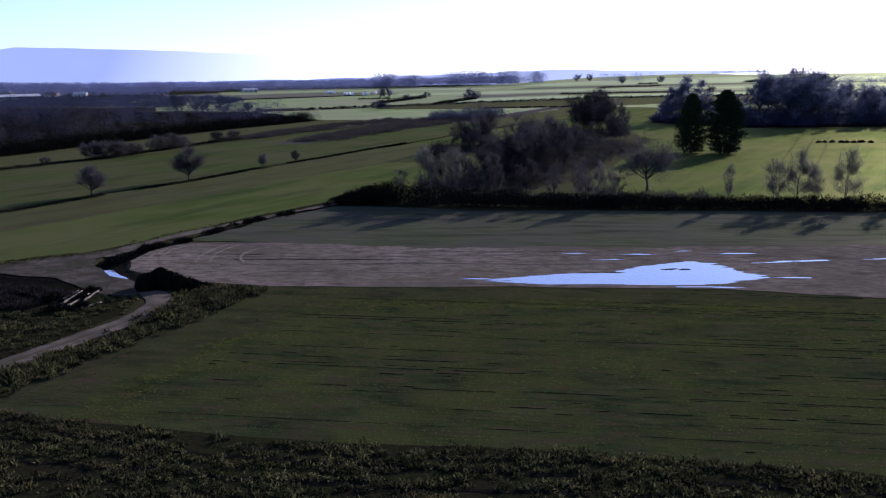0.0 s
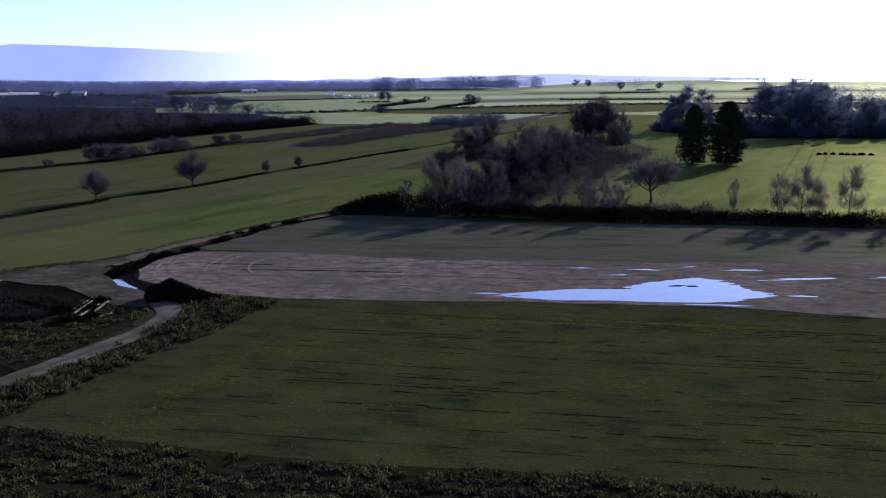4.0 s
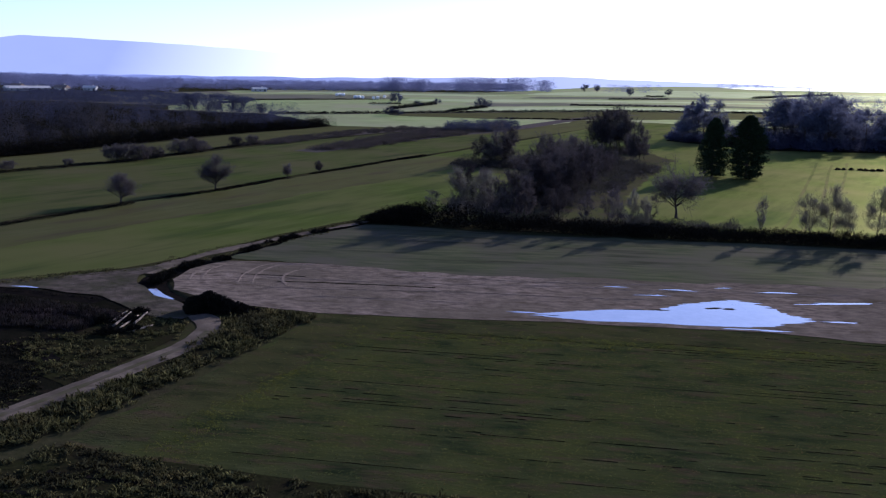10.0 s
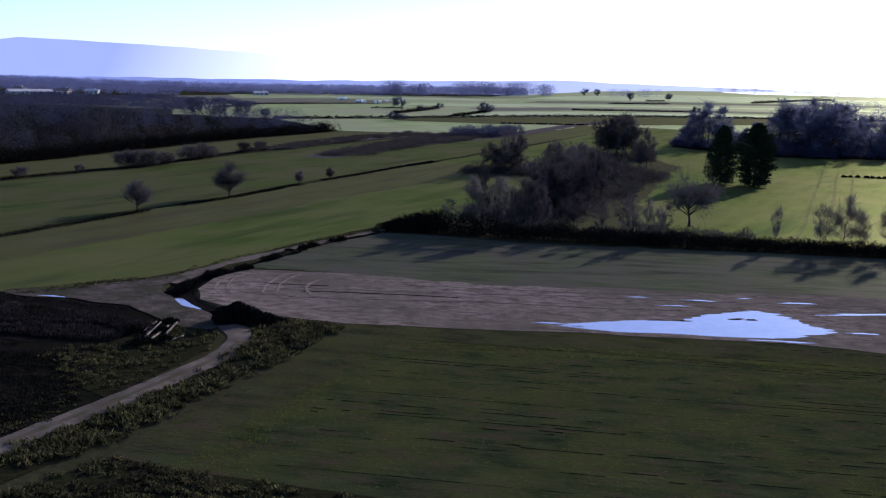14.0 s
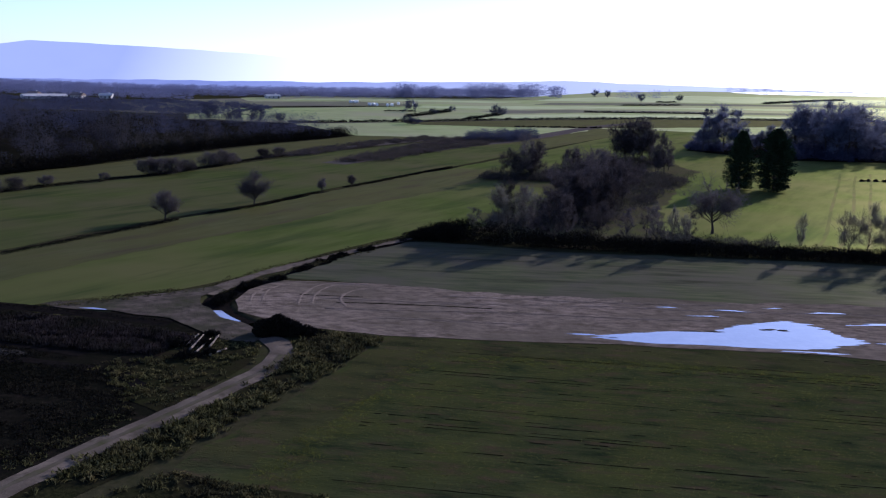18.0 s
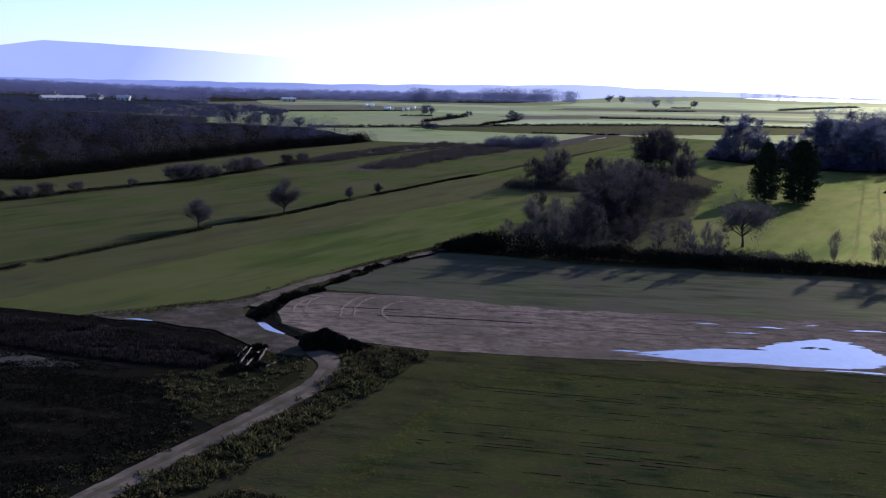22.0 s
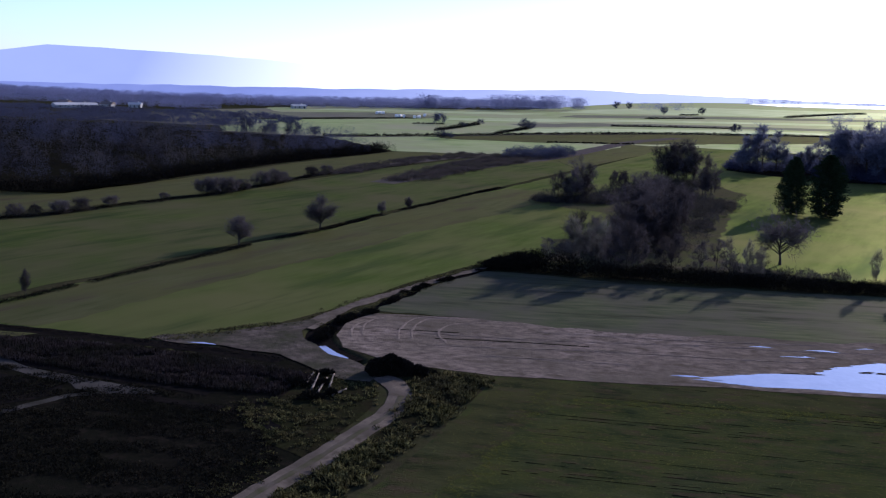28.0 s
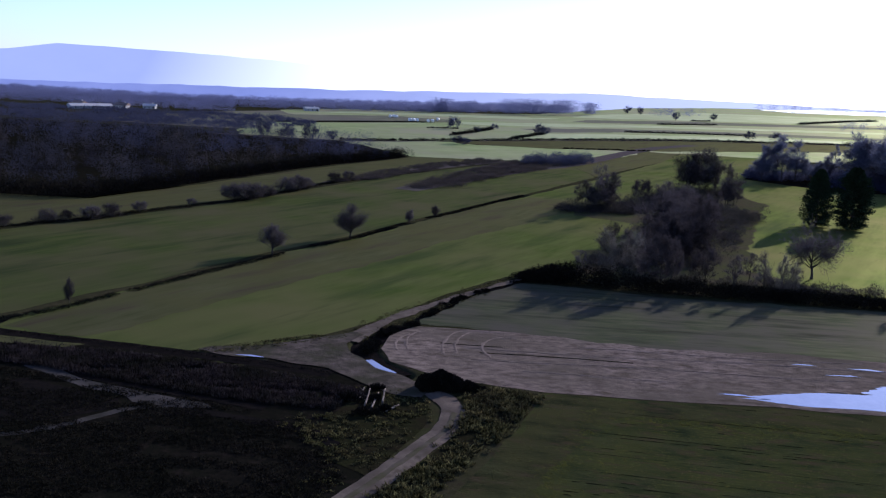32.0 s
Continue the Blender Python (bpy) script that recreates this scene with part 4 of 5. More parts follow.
for cx, cy, rx, ry, count, lo, hi in ((14, 178, 5, 9, 9, 6.5, 9), (8, 242, 6, 4, 6, 6, 9), (48, 296, 6, 6, 10, 11.5, 13.5), (21, 203, 7, 12, 12, 7, 10), (33, 226, 8, 10, 8, 5, 8), (26, 268, 9, 12, 5, 5, 7), (50, 270, 6, 9, 5, 5, 8)):
    for k in range(count):
        a, r = rnd(0, 6.3), rnd(0.2, 1)
        plant(random.choice(OAKS + SLIM[:1]), cx + rx * r * math.cos(a), cy + ry * r * math.sin(a), rnd(lo, hi), wide=rnd(0.85, 1.1))
for x, y, h, w in ((52.9, 142.2, 7.6, 0.85), (56.2, 142.6, 8.3, 0.9), (58.4, 142.0, 7.0, 0.8), (63.6, 142.0, 8.4, 1.0), (45.4, 143.2, 7.0, 0.4), (25.2, 144.6, 6.8, 0.6), (27.0, 145.0, 6.2, 0.6), (71, 141, 7.0, 0.9), (-2.5, 151, 8.5, 0.9), (1.5, 152, 9.0, 0.8)):
    plant(random.choice(WILLOW), x, y, h, wide=w)
for x, y, h in ((18.2, 148, 7.2), (12, 149, 6.5), (-7, 152, 5.8), (23.4, 156, 6), (29.4, 150, 5.6)):
    plant(random.choice(SLIM), x, y, h, wide=1.1)
plant(SPREAD[0], 37, 163, 9.0)
plant(CONIFER[0], 63.5, 232.5, 15.0, wide=1.05)
plant(CONIFER[1], 71.3, 229.6, 16.0, wide=1.25)
plant(ROUND[0], -51.2, 182.6, 6.0, wide=1.1)
plant(ROUND[1], -63.2, 162.4, 4.9, wide=1.1)
for x, y, h, w in ((-40.3, 204, 3.0, 0.8), (-34.8, 215, 2.8, 0.8), (-82.6, 119.4, 3.4, 0.45)):
    plant(random.choice(ROUND), x, y, h, wide=w)
# bushes along the second ditch
for x, y, h in ((-121, 176, 2.6), (-115.8, 184.6, 2.7), (-113.4, 188, 2.2), (-109, 190.6, 3.0), (-106.5, 196, 2.9), (-102.8, 203, 2.6), (-88.4, 228.6, 4.0), (-86, 230.5, 4.4), (-83, 234, 4.2), (-80.8, 240, 3.0), (-78.6, 251.5, 4.0), (-76, 256.4, 4.2), (-74, 261, 3.0), (-68.6, 278.5, 3.2), (-65.2, 286.3, 3.0), (-95, 217, 1.8)):
    plant(random.choice(BUSH), x, y, h, wide=1.35)
# right-hand wood and the trees behind the grove, in the hazed twig colour
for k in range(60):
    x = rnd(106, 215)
    plant(random.choice(HAZED), x, 324 + rnd(0, 45), rnd(0.8, 1.04) * float(np.interp(x, [104, 116, 119, 141, 147, 215], [7, 9, 18.5, 19, 13, 12])), wide=1.25)
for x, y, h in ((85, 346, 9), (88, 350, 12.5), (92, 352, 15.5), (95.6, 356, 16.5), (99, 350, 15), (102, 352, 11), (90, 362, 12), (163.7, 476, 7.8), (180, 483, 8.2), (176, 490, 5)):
    plant(random.choice(HAZED), x, y, h, wide=1.2)
for x, y, h, w in ((-37.7, 610, 7.6, 1.0), (17.9, 585, 6.8, 1.0), (22, 588, 5.0, 1.2), (-33, 470, 4.2, 1.3), (-29, 472, 3.4, 1.4), (166.5, 632, 6.4, 1.1), (188, 645, 5.6, 1.1), (-130, 453, 8.8, 0.8), (-106, 446.5, 8.2, 0.9), (-96, 455, 5.2, 1.0), (-118, 452, 6, 1.2), (186, 952, 8.5, 0.9), (238, 1000, 7.5, 1.1), (163, 1110, 8.5, 1.0), (174, 1085, 9, 0.8), (-10, 622, 4, 1.3), (-22, 585, 3.6, 1.2)):
    plant(random.choice(FIELD), x, y, h, wide=w)

# ---- thickets, hedges and woods: what nobody could count ----
np.random.seed(11)
HEDGE = [(-17, 151.5), (-12, 149.5), (-6, 148), (4, 146.5), (14, 145), (26, 143.6), (40, 142), (55, 140.5), (70, 139), (100, 136), (140, 132)]
heart = along(HEDGE, 0.5, 0.5)
u = np.linspace(0, 1, len(heart))
wob = np.array([noise.noise(Vector((float(x) * 0.25, float(y) * 0.25, 3))) for x, y in heart])
hh = np.interp(u, [0, 0.02, 0.06, 0.14, 0.2, 0.35, 1], [0.9, 3.0, 4.4, 3.2, 2.4, 2.1, 2.3]) * (1 + 0.45 * wob)
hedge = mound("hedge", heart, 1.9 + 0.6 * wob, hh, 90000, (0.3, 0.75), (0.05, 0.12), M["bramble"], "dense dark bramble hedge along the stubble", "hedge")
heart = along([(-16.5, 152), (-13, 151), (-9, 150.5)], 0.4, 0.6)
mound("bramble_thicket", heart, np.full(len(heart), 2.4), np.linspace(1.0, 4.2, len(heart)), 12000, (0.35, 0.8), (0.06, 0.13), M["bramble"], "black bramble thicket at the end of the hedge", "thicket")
for corners, count, tall in (
    ([(7, 165), (22, 172), (38, 212), (56, 249), (46, 254), (30, 236), (14, 214), (9, 190)], 260, 3.6), ([(-4, 163), (-3, 172), (6, 174), (7, 163)], 30, 2.0),
    ([(-2, 236), (-1, 245), (16, 250), (22, 243), (14, 236)], 90, 3.6), ([(12, 246), (36, 288), (48, 286), (24, 246)], 130, 4.4), ([(38, 284), (40, 300), (58, 300), (60, 288)], 70, 4.2), ([(30, 236), (46, 254), (46, 276), (28, 256)], 60, 3.4),
):
    heart = sown(corners, count)
    n = len(heart)
    mound("grove_scrub", heart, np.random.uniform(0.9, 2.6, n), np.random.uniform(0.6, tall, n), n * 190, (0.4, 1.0), (0.04, 0.09), M["grove_scrub"], "tangled dark scrub under the grove", "scrub")
heart = sown([(3, 150), (45, 147), (47, 153), (3, 157)], 60)
mound("grove_scrub", heart, np.random.uniform(0.8, 1.8, 60), np.random.uniform(0.8, 2.2, 60), 9000, (0.4, 1.0), (0.04, 0.08), M["grove_scrub"], "brown scrub behind the hedge", "scrub")
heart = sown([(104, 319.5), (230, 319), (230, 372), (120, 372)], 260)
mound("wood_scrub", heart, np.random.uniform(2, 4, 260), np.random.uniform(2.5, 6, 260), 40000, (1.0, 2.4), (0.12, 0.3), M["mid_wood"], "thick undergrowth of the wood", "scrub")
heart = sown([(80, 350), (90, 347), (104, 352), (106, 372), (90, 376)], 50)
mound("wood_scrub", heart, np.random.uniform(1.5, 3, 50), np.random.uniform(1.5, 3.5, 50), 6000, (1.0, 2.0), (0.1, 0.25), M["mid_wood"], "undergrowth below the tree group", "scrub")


def wood(name, places, height, crown, per, material, label, width=(0.06, 0.15), reach=(0.08, 0.2)):
    """A far wood: for each tree a stem and a ragged head of twigs, in one object."""
    n = len(places)
    h = np.random.uniform(*height, n)
    k = np.arange(n).repeat(per)
    a, r = np.random.uniform(0, 2 * np.pi, n * per), np.sqrt(np.random.uniform(0, 1, n * per))
    z = np.random.uniform(0.12, 0.97, n * per)
    rad = crown * h[k] * np.sqrt(np.clip(1 - ((z - 0.5) / 0.55) ** 2, 0.05, 1)) * r
    root = np.c_[places[k, 0] + np.cos(a) * rad, places[k, 1] + np.sin(a) * rad, z * h[k] + dip(places[k, 0], places[k, 1])]
    way = np.c_[np.cos(a) * r * 0.7, np.sin(a) * r * 0.7, np.random.uniform(-0.1, 0.5, n * per)] + np.random.normal(0, 0.7, (n * per, 3))
    stems = np.c_[places, dip(places[:, 0], places[:, 1]) - 0.1]
    root, way = np.r_[root, stems], np.r_[way, np.c_[np.random.normal(0, 0.06, (n, 2)), np.ones(n)]]
    long = np.r_[h[k] * np.random.uniform(*reach, n * per), h * 0.9]
    wide = np.r_[np.random.uniform(*width, n * per), h * 0.014]
    return blades(name, root, way, long, wide, material, 0.03, label, "wood")


EDGE = [(-160, 223.5), (-124, 224), (-107.5, 261.5), (-85, 321), (-53, 381)]
LEFT_WOOD = [*EDGE, (-60, 402), (-94, 456), (-150, 470), (-190, 500), (-420, 520), (-420, 215), (-160, 223.5)]
p = sown(LEFT_WOOD, 1700)
lump = np.array([noise.noise(Vector((float(x) * 0.03, float(y) * 0.03, 2))) for x, y in p])
tall = p[lump > -0.05]
pick = np.random.randint(0, 5, len(tall))
# most trees at the back take the haze-blue colour
pick[(tall[:, 1] > 350) & (np.random.uniform(0, 1, len(tall)) < 0.75)] = 9
for key, which, high, label in (("wood_far", pick < 2, (3.0, 8.0), "dark leafless wood of low trees beyond the meadows"), ("wood_brown", pick == 2, (3.0, 6.5), "brown leafless trees among the wood"), ("wood_black", (pick > 2) & (pick < 9), (3.5, 7.5), "near-black trees of the wood"), ("mid_wood", pick == 9, (3.5, 9.0), "trees at the back of the wood, blue-grey with painted haze")):
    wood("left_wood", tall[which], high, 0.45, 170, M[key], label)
wood("left_wood_scrub", p[lump <= -0.05], (2.0, 4.8), 0.5, 90, M["wood_brown"], "low leafless thicket in gaps of the wood")
heart = along(EDGE, 1.2, 1.2)
mound("wood_edge_scrub", heart + np.array([-2.0, 1.5]), np.full(len(heart), 2.8), np.random.uniform(2.5, 4.6, len(heart)), 26000, (0.7, 1.6), (0.08, 0.2), M["bramble"], "dark scrub along the edge of the wood", "scrub")
wood("left_wood_tall", sown([(-150, 240), (-118, 240), (-95, 320), (-90, 400), (-140, 440), (-300, 440), (-300, 260)], 90), (7.5, 10.5), 0.34, 200, M["wood_far"], "taller leafless trees standing out of the wood")

heart = sown([(-420, 528), (-150, 512), (-120, 590), (-190, 672), (-420, 668)], 420)
mound("far_scrub", heart, np.random.uniform(3, 7, 420), np.random.uniform(1.2, 3.6, 420), 52000, (1.0, 2.0), (0.16, 0.4), M["mid_wood"], "low dark scrub before the far houses", "scrub")

# belts of wood at the far side of the plain, haze blue in their colour
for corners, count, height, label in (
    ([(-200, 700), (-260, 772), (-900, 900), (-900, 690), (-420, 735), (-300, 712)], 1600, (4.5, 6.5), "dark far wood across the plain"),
    ([(-180, 790), (-80, 835), (-20, 900), (60, 985), (105, 1080), (60, 1120), (-120, 960), (-300, 880), (-900, 1100), (-900, 900), (-260, 770)], 2600, (7.0, 9.0), "far belt of wood behind the fields, blue-grey with painted haze"),
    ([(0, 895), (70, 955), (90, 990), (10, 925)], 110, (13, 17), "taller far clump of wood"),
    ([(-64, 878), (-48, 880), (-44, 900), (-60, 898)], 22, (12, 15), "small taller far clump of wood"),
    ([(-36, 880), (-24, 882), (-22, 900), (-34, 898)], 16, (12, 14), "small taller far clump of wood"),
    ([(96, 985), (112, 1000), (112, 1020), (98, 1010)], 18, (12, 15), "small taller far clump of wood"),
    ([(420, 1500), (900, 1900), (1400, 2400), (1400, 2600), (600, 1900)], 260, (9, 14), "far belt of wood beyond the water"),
    ([(190, 1040), (260, 1120), (230, 1160), (170, 1090)], 16, (8, 11), "few far trees, pale with painted haze"),
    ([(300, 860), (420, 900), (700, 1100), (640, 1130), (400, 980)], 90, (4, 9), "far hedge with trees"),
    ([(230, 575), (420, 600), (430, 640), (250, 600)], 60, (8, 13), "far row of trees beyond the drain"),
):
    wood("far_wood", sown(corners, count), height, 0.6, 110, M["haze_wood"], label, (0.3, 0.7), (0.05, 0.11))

# far hedges: low dark lines between the fields
for line, h, half in (
    ([(-92, 459), (-36, 492.5), (30, 542.5), (107, 589.5), (188, 615.5), (330, 646), (600, 715)], 1.5, 1.3), ([(-37, 538), (-24, 580), (-12, 622)], 2.6, 2.0), ([(87, 666), (130, 682), (182, 695)], 1.5, 1.2), ([(145, 833), (175, 854), (206, 872)], 1.6, 1.5), ([(204, 955), (227, 975)], 1.8, 1.6), ([(23, 471), (68, 480)], 0.6, 0.6),
    ([(-2, 533), (9, 560), (21, 596)], 2.0, 1.8), ([(-55, 610), (-35, 614)], 0.8, 0.8),
    ([(225, 616), (280, 632), (340, 660)], 5.0, 4.0), ([(330, 1000), (460, 1180), (520, 1250)], 3.0, 4.0),
    ([(106.5, 257.8), (114, 257), (121, 256.4)], 0.25, 0.35),
):
    heart = along(line, 2.0, 0.4)
    mound("far_hedge", heart, np.full(len(heart), half), h * np.random.uniform(0.5, 1.2, len(heart)), len(heart) * 110, (0.4, 0.9), (0.12, 0.3), M["bramble"], "low dark far hedge between fields", "hedge")

# scrub of the brown strips, banks of the ditches
heart = sown([(-45.6, 270.5), (-31, 280), (-11.5, 326), (15, 378), (8, 386), (-8.4, 378), (-26, 334), (-39, 303)], 420)
mound("fallow_scrub", heart, np.full(len(heart), 1.7), np.random.uniform(0.8, 1.5, len(heart)), 44000, (0.4, 0.9), (0.06, 0.13), M["scrub"], "brown dead herbs standing on the strip", "scrub")
heart = sown([(-6, 366), (2, 388), (22, 404), (26, 394), (14, 370)], 60)
mound("fallow_scrub", heart, np.full(len(heart), 2.6), np.random.uniform(3.2, 5.2, len(heart)), 16000, (0.6, 1.3), (0.07, 0.14), M["field_tree"], "rounded bushes on the brown strip", "scrub")
heart = sown([(-68, 282), (-57, 291), (-51, 306), (-34, 344), (-9, 379), (-21, 386), (-42, 352), (-58, 316)], 320)
mound("fallow_scrub", heart, np.full(len(heart), 1.5), np.random.uniform(0.5, 1.1, len(heart)), 26000, (0.4, 0.8), (0.06, 0.13), M["scrub"], "low dead herbs along the strip", "scrub")
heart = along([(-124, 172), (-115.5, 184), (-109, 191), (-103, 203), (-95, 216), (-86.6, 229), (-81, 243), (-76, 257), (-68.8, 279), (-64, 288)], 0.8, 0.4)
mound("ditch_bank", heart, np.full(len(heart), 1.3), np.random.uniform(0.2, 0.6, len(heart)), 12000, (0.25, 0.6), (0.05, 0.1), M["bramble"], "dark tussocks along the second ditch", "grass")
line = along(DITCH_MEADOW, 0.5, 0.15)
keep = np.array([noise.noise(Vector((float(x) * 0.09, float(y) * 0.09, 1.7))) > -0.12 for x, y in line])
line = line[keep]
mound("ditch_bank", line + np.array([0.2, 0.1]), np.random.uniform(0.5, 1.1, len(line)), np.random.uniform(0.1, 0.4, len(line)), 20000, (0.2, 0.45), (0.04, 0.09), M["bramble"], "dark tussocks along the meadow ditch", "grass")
# dark blades added to deepen the shade of the straight ditch
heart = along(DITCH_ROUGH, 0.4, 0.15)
mound("ditch_bank", heart + np.array([0.0, 0.3]), np.full(len(heart), 0.3), np.random.uniform(0.1, 0.25, len(heart)), 3000, (0.15, 0.3), (0.04, 0.09), M["bramble"], "black bramble blades added for the shade of the straight ditch", "grass")
for line, tall in (([(-88, 229), (-84.5, 233), (-82, 240)], 2.0), ([(-78.6, 251), (-75.5, 258)], 2.2), ([(-110, 190), (-106, 197)], 1.8), ([(-69, 278), (-65.5, 286)], 1.6), ([(-117, 183), (-113, 188)], 1.6)):
    heart = along(line, 0.7, 0.7)
    mound("ditch_scrub", heart, np.random.uniform(0.9, 1.9, len(heart)), tall * np.random.uniform(0.4, 1.0, len(heart)), len(heart) * 130, (0.4, 0.9), (0.03, 0.07), M["scrub"], "brown bushes grown together along the second ditch", "scrub")
heart = along(DITCH_ROUGH, 0.5, 0.2)
mound("ditch_bank", heart + np.array([-0.3, -2.2]), np.full(len(heart), 0.4), np.random.uniform(0.05, 0.12, len(heart)), 3000, (0.1, 0.25), (0.04, 0.08), M["reed"], "dead grass on the bank of the ditch", "grass")
heart = np.r_[along([(-38.8, 104), (-38.3, 110), (-36, 115), (-33.5, 118)], 0.3, 0.3), along([(-32.5, 123), (-29, 131), (-25, 138), (-21, 144.5), (-17, 149.5)], 0.5, 0.3)]
heart = heart[[noise.noise(Vector((float(x) * 0.3, float(y) * 0.3, 5))) > (-0.15 if y < 119 else 0.08) for x, y in heart]]
mound("ditch_bank", heart, np.random.uniform(0.3, 0.7, len(heart)), np.random.uniform(0.15, 0.65, len(heart)), 8000, (0.3, 0.7), (0.04, 0.09), M["bramble"], "dark weeds in the ditch beside the lane", "grass")

# tussocks on the verge between ditch and meadow
p = sown([(-60, 101.6), (-56, 101), (-52, 103), (-44, 109.5), (-46, 111), (-55, 105)], 500)
tufts("verge_grass", p, 9, (0.12, 0.4), 0.6, (0.05, 0.11), M["weed"], "rough grass on the verge of the ditch", "grass", 0.2, 0.2)
p = np.r_[along([(-43, 109.5), (-38.8, 120.5), (-32.5, 131), (-26, 141), (-19.5, 151.5)], 0.25, 0.45), along([(-40.2, 109), (-36.2, 118), (-30, 129), (-23, 140)], 0.25, 0.35)]
tufts("verge_grass", p, 9, (0.1, 0.4), 0.6, (0.05, 0.11), M["weed"], "rough grass along the lane", "grass", 0.2, 0.2)

p = along([(-34, 118), (-26.8, 115), (-12, 112.2), (2.3, 111.2), (20, 111.6), (40, 111.4), (58, 111), (90, 109)], 0.06, 0.9)
p = p[[noise.noise(Vector((float(x) * 0.12, float(y) * 0.6, 8))) > -0.1 for x, y in p]]
tufts("verge_grass", p, 7, (0.03, 0.10), 0.9, (0.03, 0.08), M["stubble"], "short dull grass creeping over the edge of the soil", "grass", 0.35, 0.2)

# weeds, reeds and the crop
WEED_A = [(-33, 56), (-30.5, 58), (-21, 55.3), (-8, 52.3), (7, 51.1), (24, 47), (60, 38.5), (60, 24), (-10, 34), (-42, 44)]
WEED_B = [(-33, 58.5), (-30.3, 63.6), (-28.3, 68.5), (-26.1, 73.5), (-23.5, 78.4), (-20.5, 86.4), (-18.6, 91.6), (-26, 93.3), (-26.9, 91), (-26.4, 88), (-26.5, 85), (-27.2, 80.7), (-28.8, 75.4), (-32.2, 68.5), (-35.8, 61.9), (-39.5, 53.5)]
WEED_C = [(-45, 80.5), (-42, 77), (-39, 73), (-35, 70), (-32.8, 76), (-30.6, 82), (-30.6, 88), (-33.5, 90), (-34, 86), (-40, 83)]


def weedy(corners, count, height, label, mat_key="weed", per=18, lean=0.5, gap=0.06, fx=0.9, fy=0.9):
    p = sown(corners, count)
    lump = np.array([noise.noise(Vector((float(x) * fx, float(y + 0.15 * x) * fy, 0.5))) + 0.5 * noise.noise(Vector((float(x) * 2.4, float(y) * 2.4, 3))) for x, y in p])
    p = p + np.random.normal(0, 0.45 if fx == fy else 0.15, p.shape)
    tufts("weed_patch", p[lump > gap], per, height, lean, (0.05, 0.13), M[mat_key], label, "weeds", 0.16, 0.25)


weedy(WEED_A, 14000, (0.15, 0.6), "rough green and straw-coloured weeds at the field edge", gap=-0.09, fx=0.35, fy=1.7)
weedy(WEED_B, 3600, (0.3, 1.0), "tall weeds between track and crop")
weedy(WEED_C, 1100, (0.15, 0.6), "weeds inside the bend of the track", gap=0.16)
weedy([(-38.5, 85), (-33.5, 84), (-32.4, 90.5), (-36, 92.5), (-38.5, 91)], 300, (0.1, 0.3), "short weeds round the felled logs")
weedy([(-36.6, 70), (-36.6, 66.8), (-41.5, 57.5), (-46, 48), (-49, 50), (-43.5, 61), (-38.5, 70.5)], 500, (0.1, 0.35), "low weeds along the verge of the track")
weedy([(-23, 90), (-18.5, 91.5), (-21, 84), (-25, 87)], 160, (0.5, 1.2), "yellowing tall weeds at the corner of the crop")
ROUGH = [(-118, 107.0), (-86, 100.8), (-74, 99.4), (-70, 99.6), (-55, 96.3), (-43, 92.9), (-38.5, 90), (-40, 84), (-52, 86), (-75, 93), (-110, 100)]
p = sown(ROUGH, 10500)
lump = np.array([noise.noise(Vector((float(x) * 0.25, float(y) * 0.5, 7))) for x, y in p])
tufts("reed_patch", p[lump > -0.3], 10, (0.25, 0.8), 0.3, (0.05, 0.11), M["reed"], "brown dead reed on rough ground", "reed", 0.22, 0.1)
p = sown([(-46, 92.6), (-41, 92), (-37.6, 90), (-36.2, 88), (-39, 87.4), (-43, 90.4), (-47, 91.6)], 420)
tufts("reed_patch", p, 10, (0.2, 0.6), 0.3, (0.05, 0.11), M["reed"], "brown dead reed at the end of the ditch", "reed", 0.22, 0.1)
p = sown([(-118, 100), (-75, 91.5), (-52, 84.5), (-41, 79), (-38, 72), (-37, 68), (-42.5, 57), (-57, 34), (-120, 50)], 36000)
lump = np.array([noise.noise(Vector((float(x) * 0.12, float(y) * 0.3, 4))) for x, y in p])
tufts("rough_grass", p[lump > -0.25], 8, (0.12, 0.42), 0.6, (0.05, 0.12), M["sedge"], "dead grass tussocks on rough ground", "grass", 0.25, 0.2)

ROW = np.array([math.cos(radians(-8.7)), math.sin(radians(-8.7))])
ACROSS = np.array([-ROW[1], ROW[0]])
CROP = [(-17.2, 91.8), (7, 90.6), (30, 88.8), (43, 85), (70, 78), (70, 36.5), (24, 47.5), (7, 50.4), (-8, 52.8), (-18.2, 55), (-24, 56.4), (-29.8, 59), (-26.4, 67.3), (-23.2, 75), (-20.2, 83.5)]
a, b = np.meshgrid(np.arange(-60, 80, 0.22), np.arange(30, 105, 0.6))
p = a.ravel()[:, None] * ROW + b.ravel()[:, None] * ACROSS + np.random.normal(0, 0.06, (a.size, 2))
p = p[inside(p, CROP)]
RIM = np.array([(-30, 59), (-26.4, 67.3), (-20.2, 83.5), (-17.4, 92), (7, 90.8), (30, 89), (43, 85), (70, 78)])
rim = np.full(len(p), 1e9)
for u, v in zip(RIM, RIM[1:]):
    f = np.clip(((p - u) @ (v - u)) / ((v - u) @ (v - u)), 0, 1)
    rim = np.minimum(rim, np.hypot(*(p - u - f[:, None] * (v - u)).T))
rim += 1.8 * np.array([noise.noise(Vector((float(x) * 0.1, float(y) * 0.3, 6))) for x, y in p])
dice = np.random.uniform(0, 1, len(p))
head = dice < 0.85 * np.exp(-((rim - 5.8) / 1.5) ** 2)
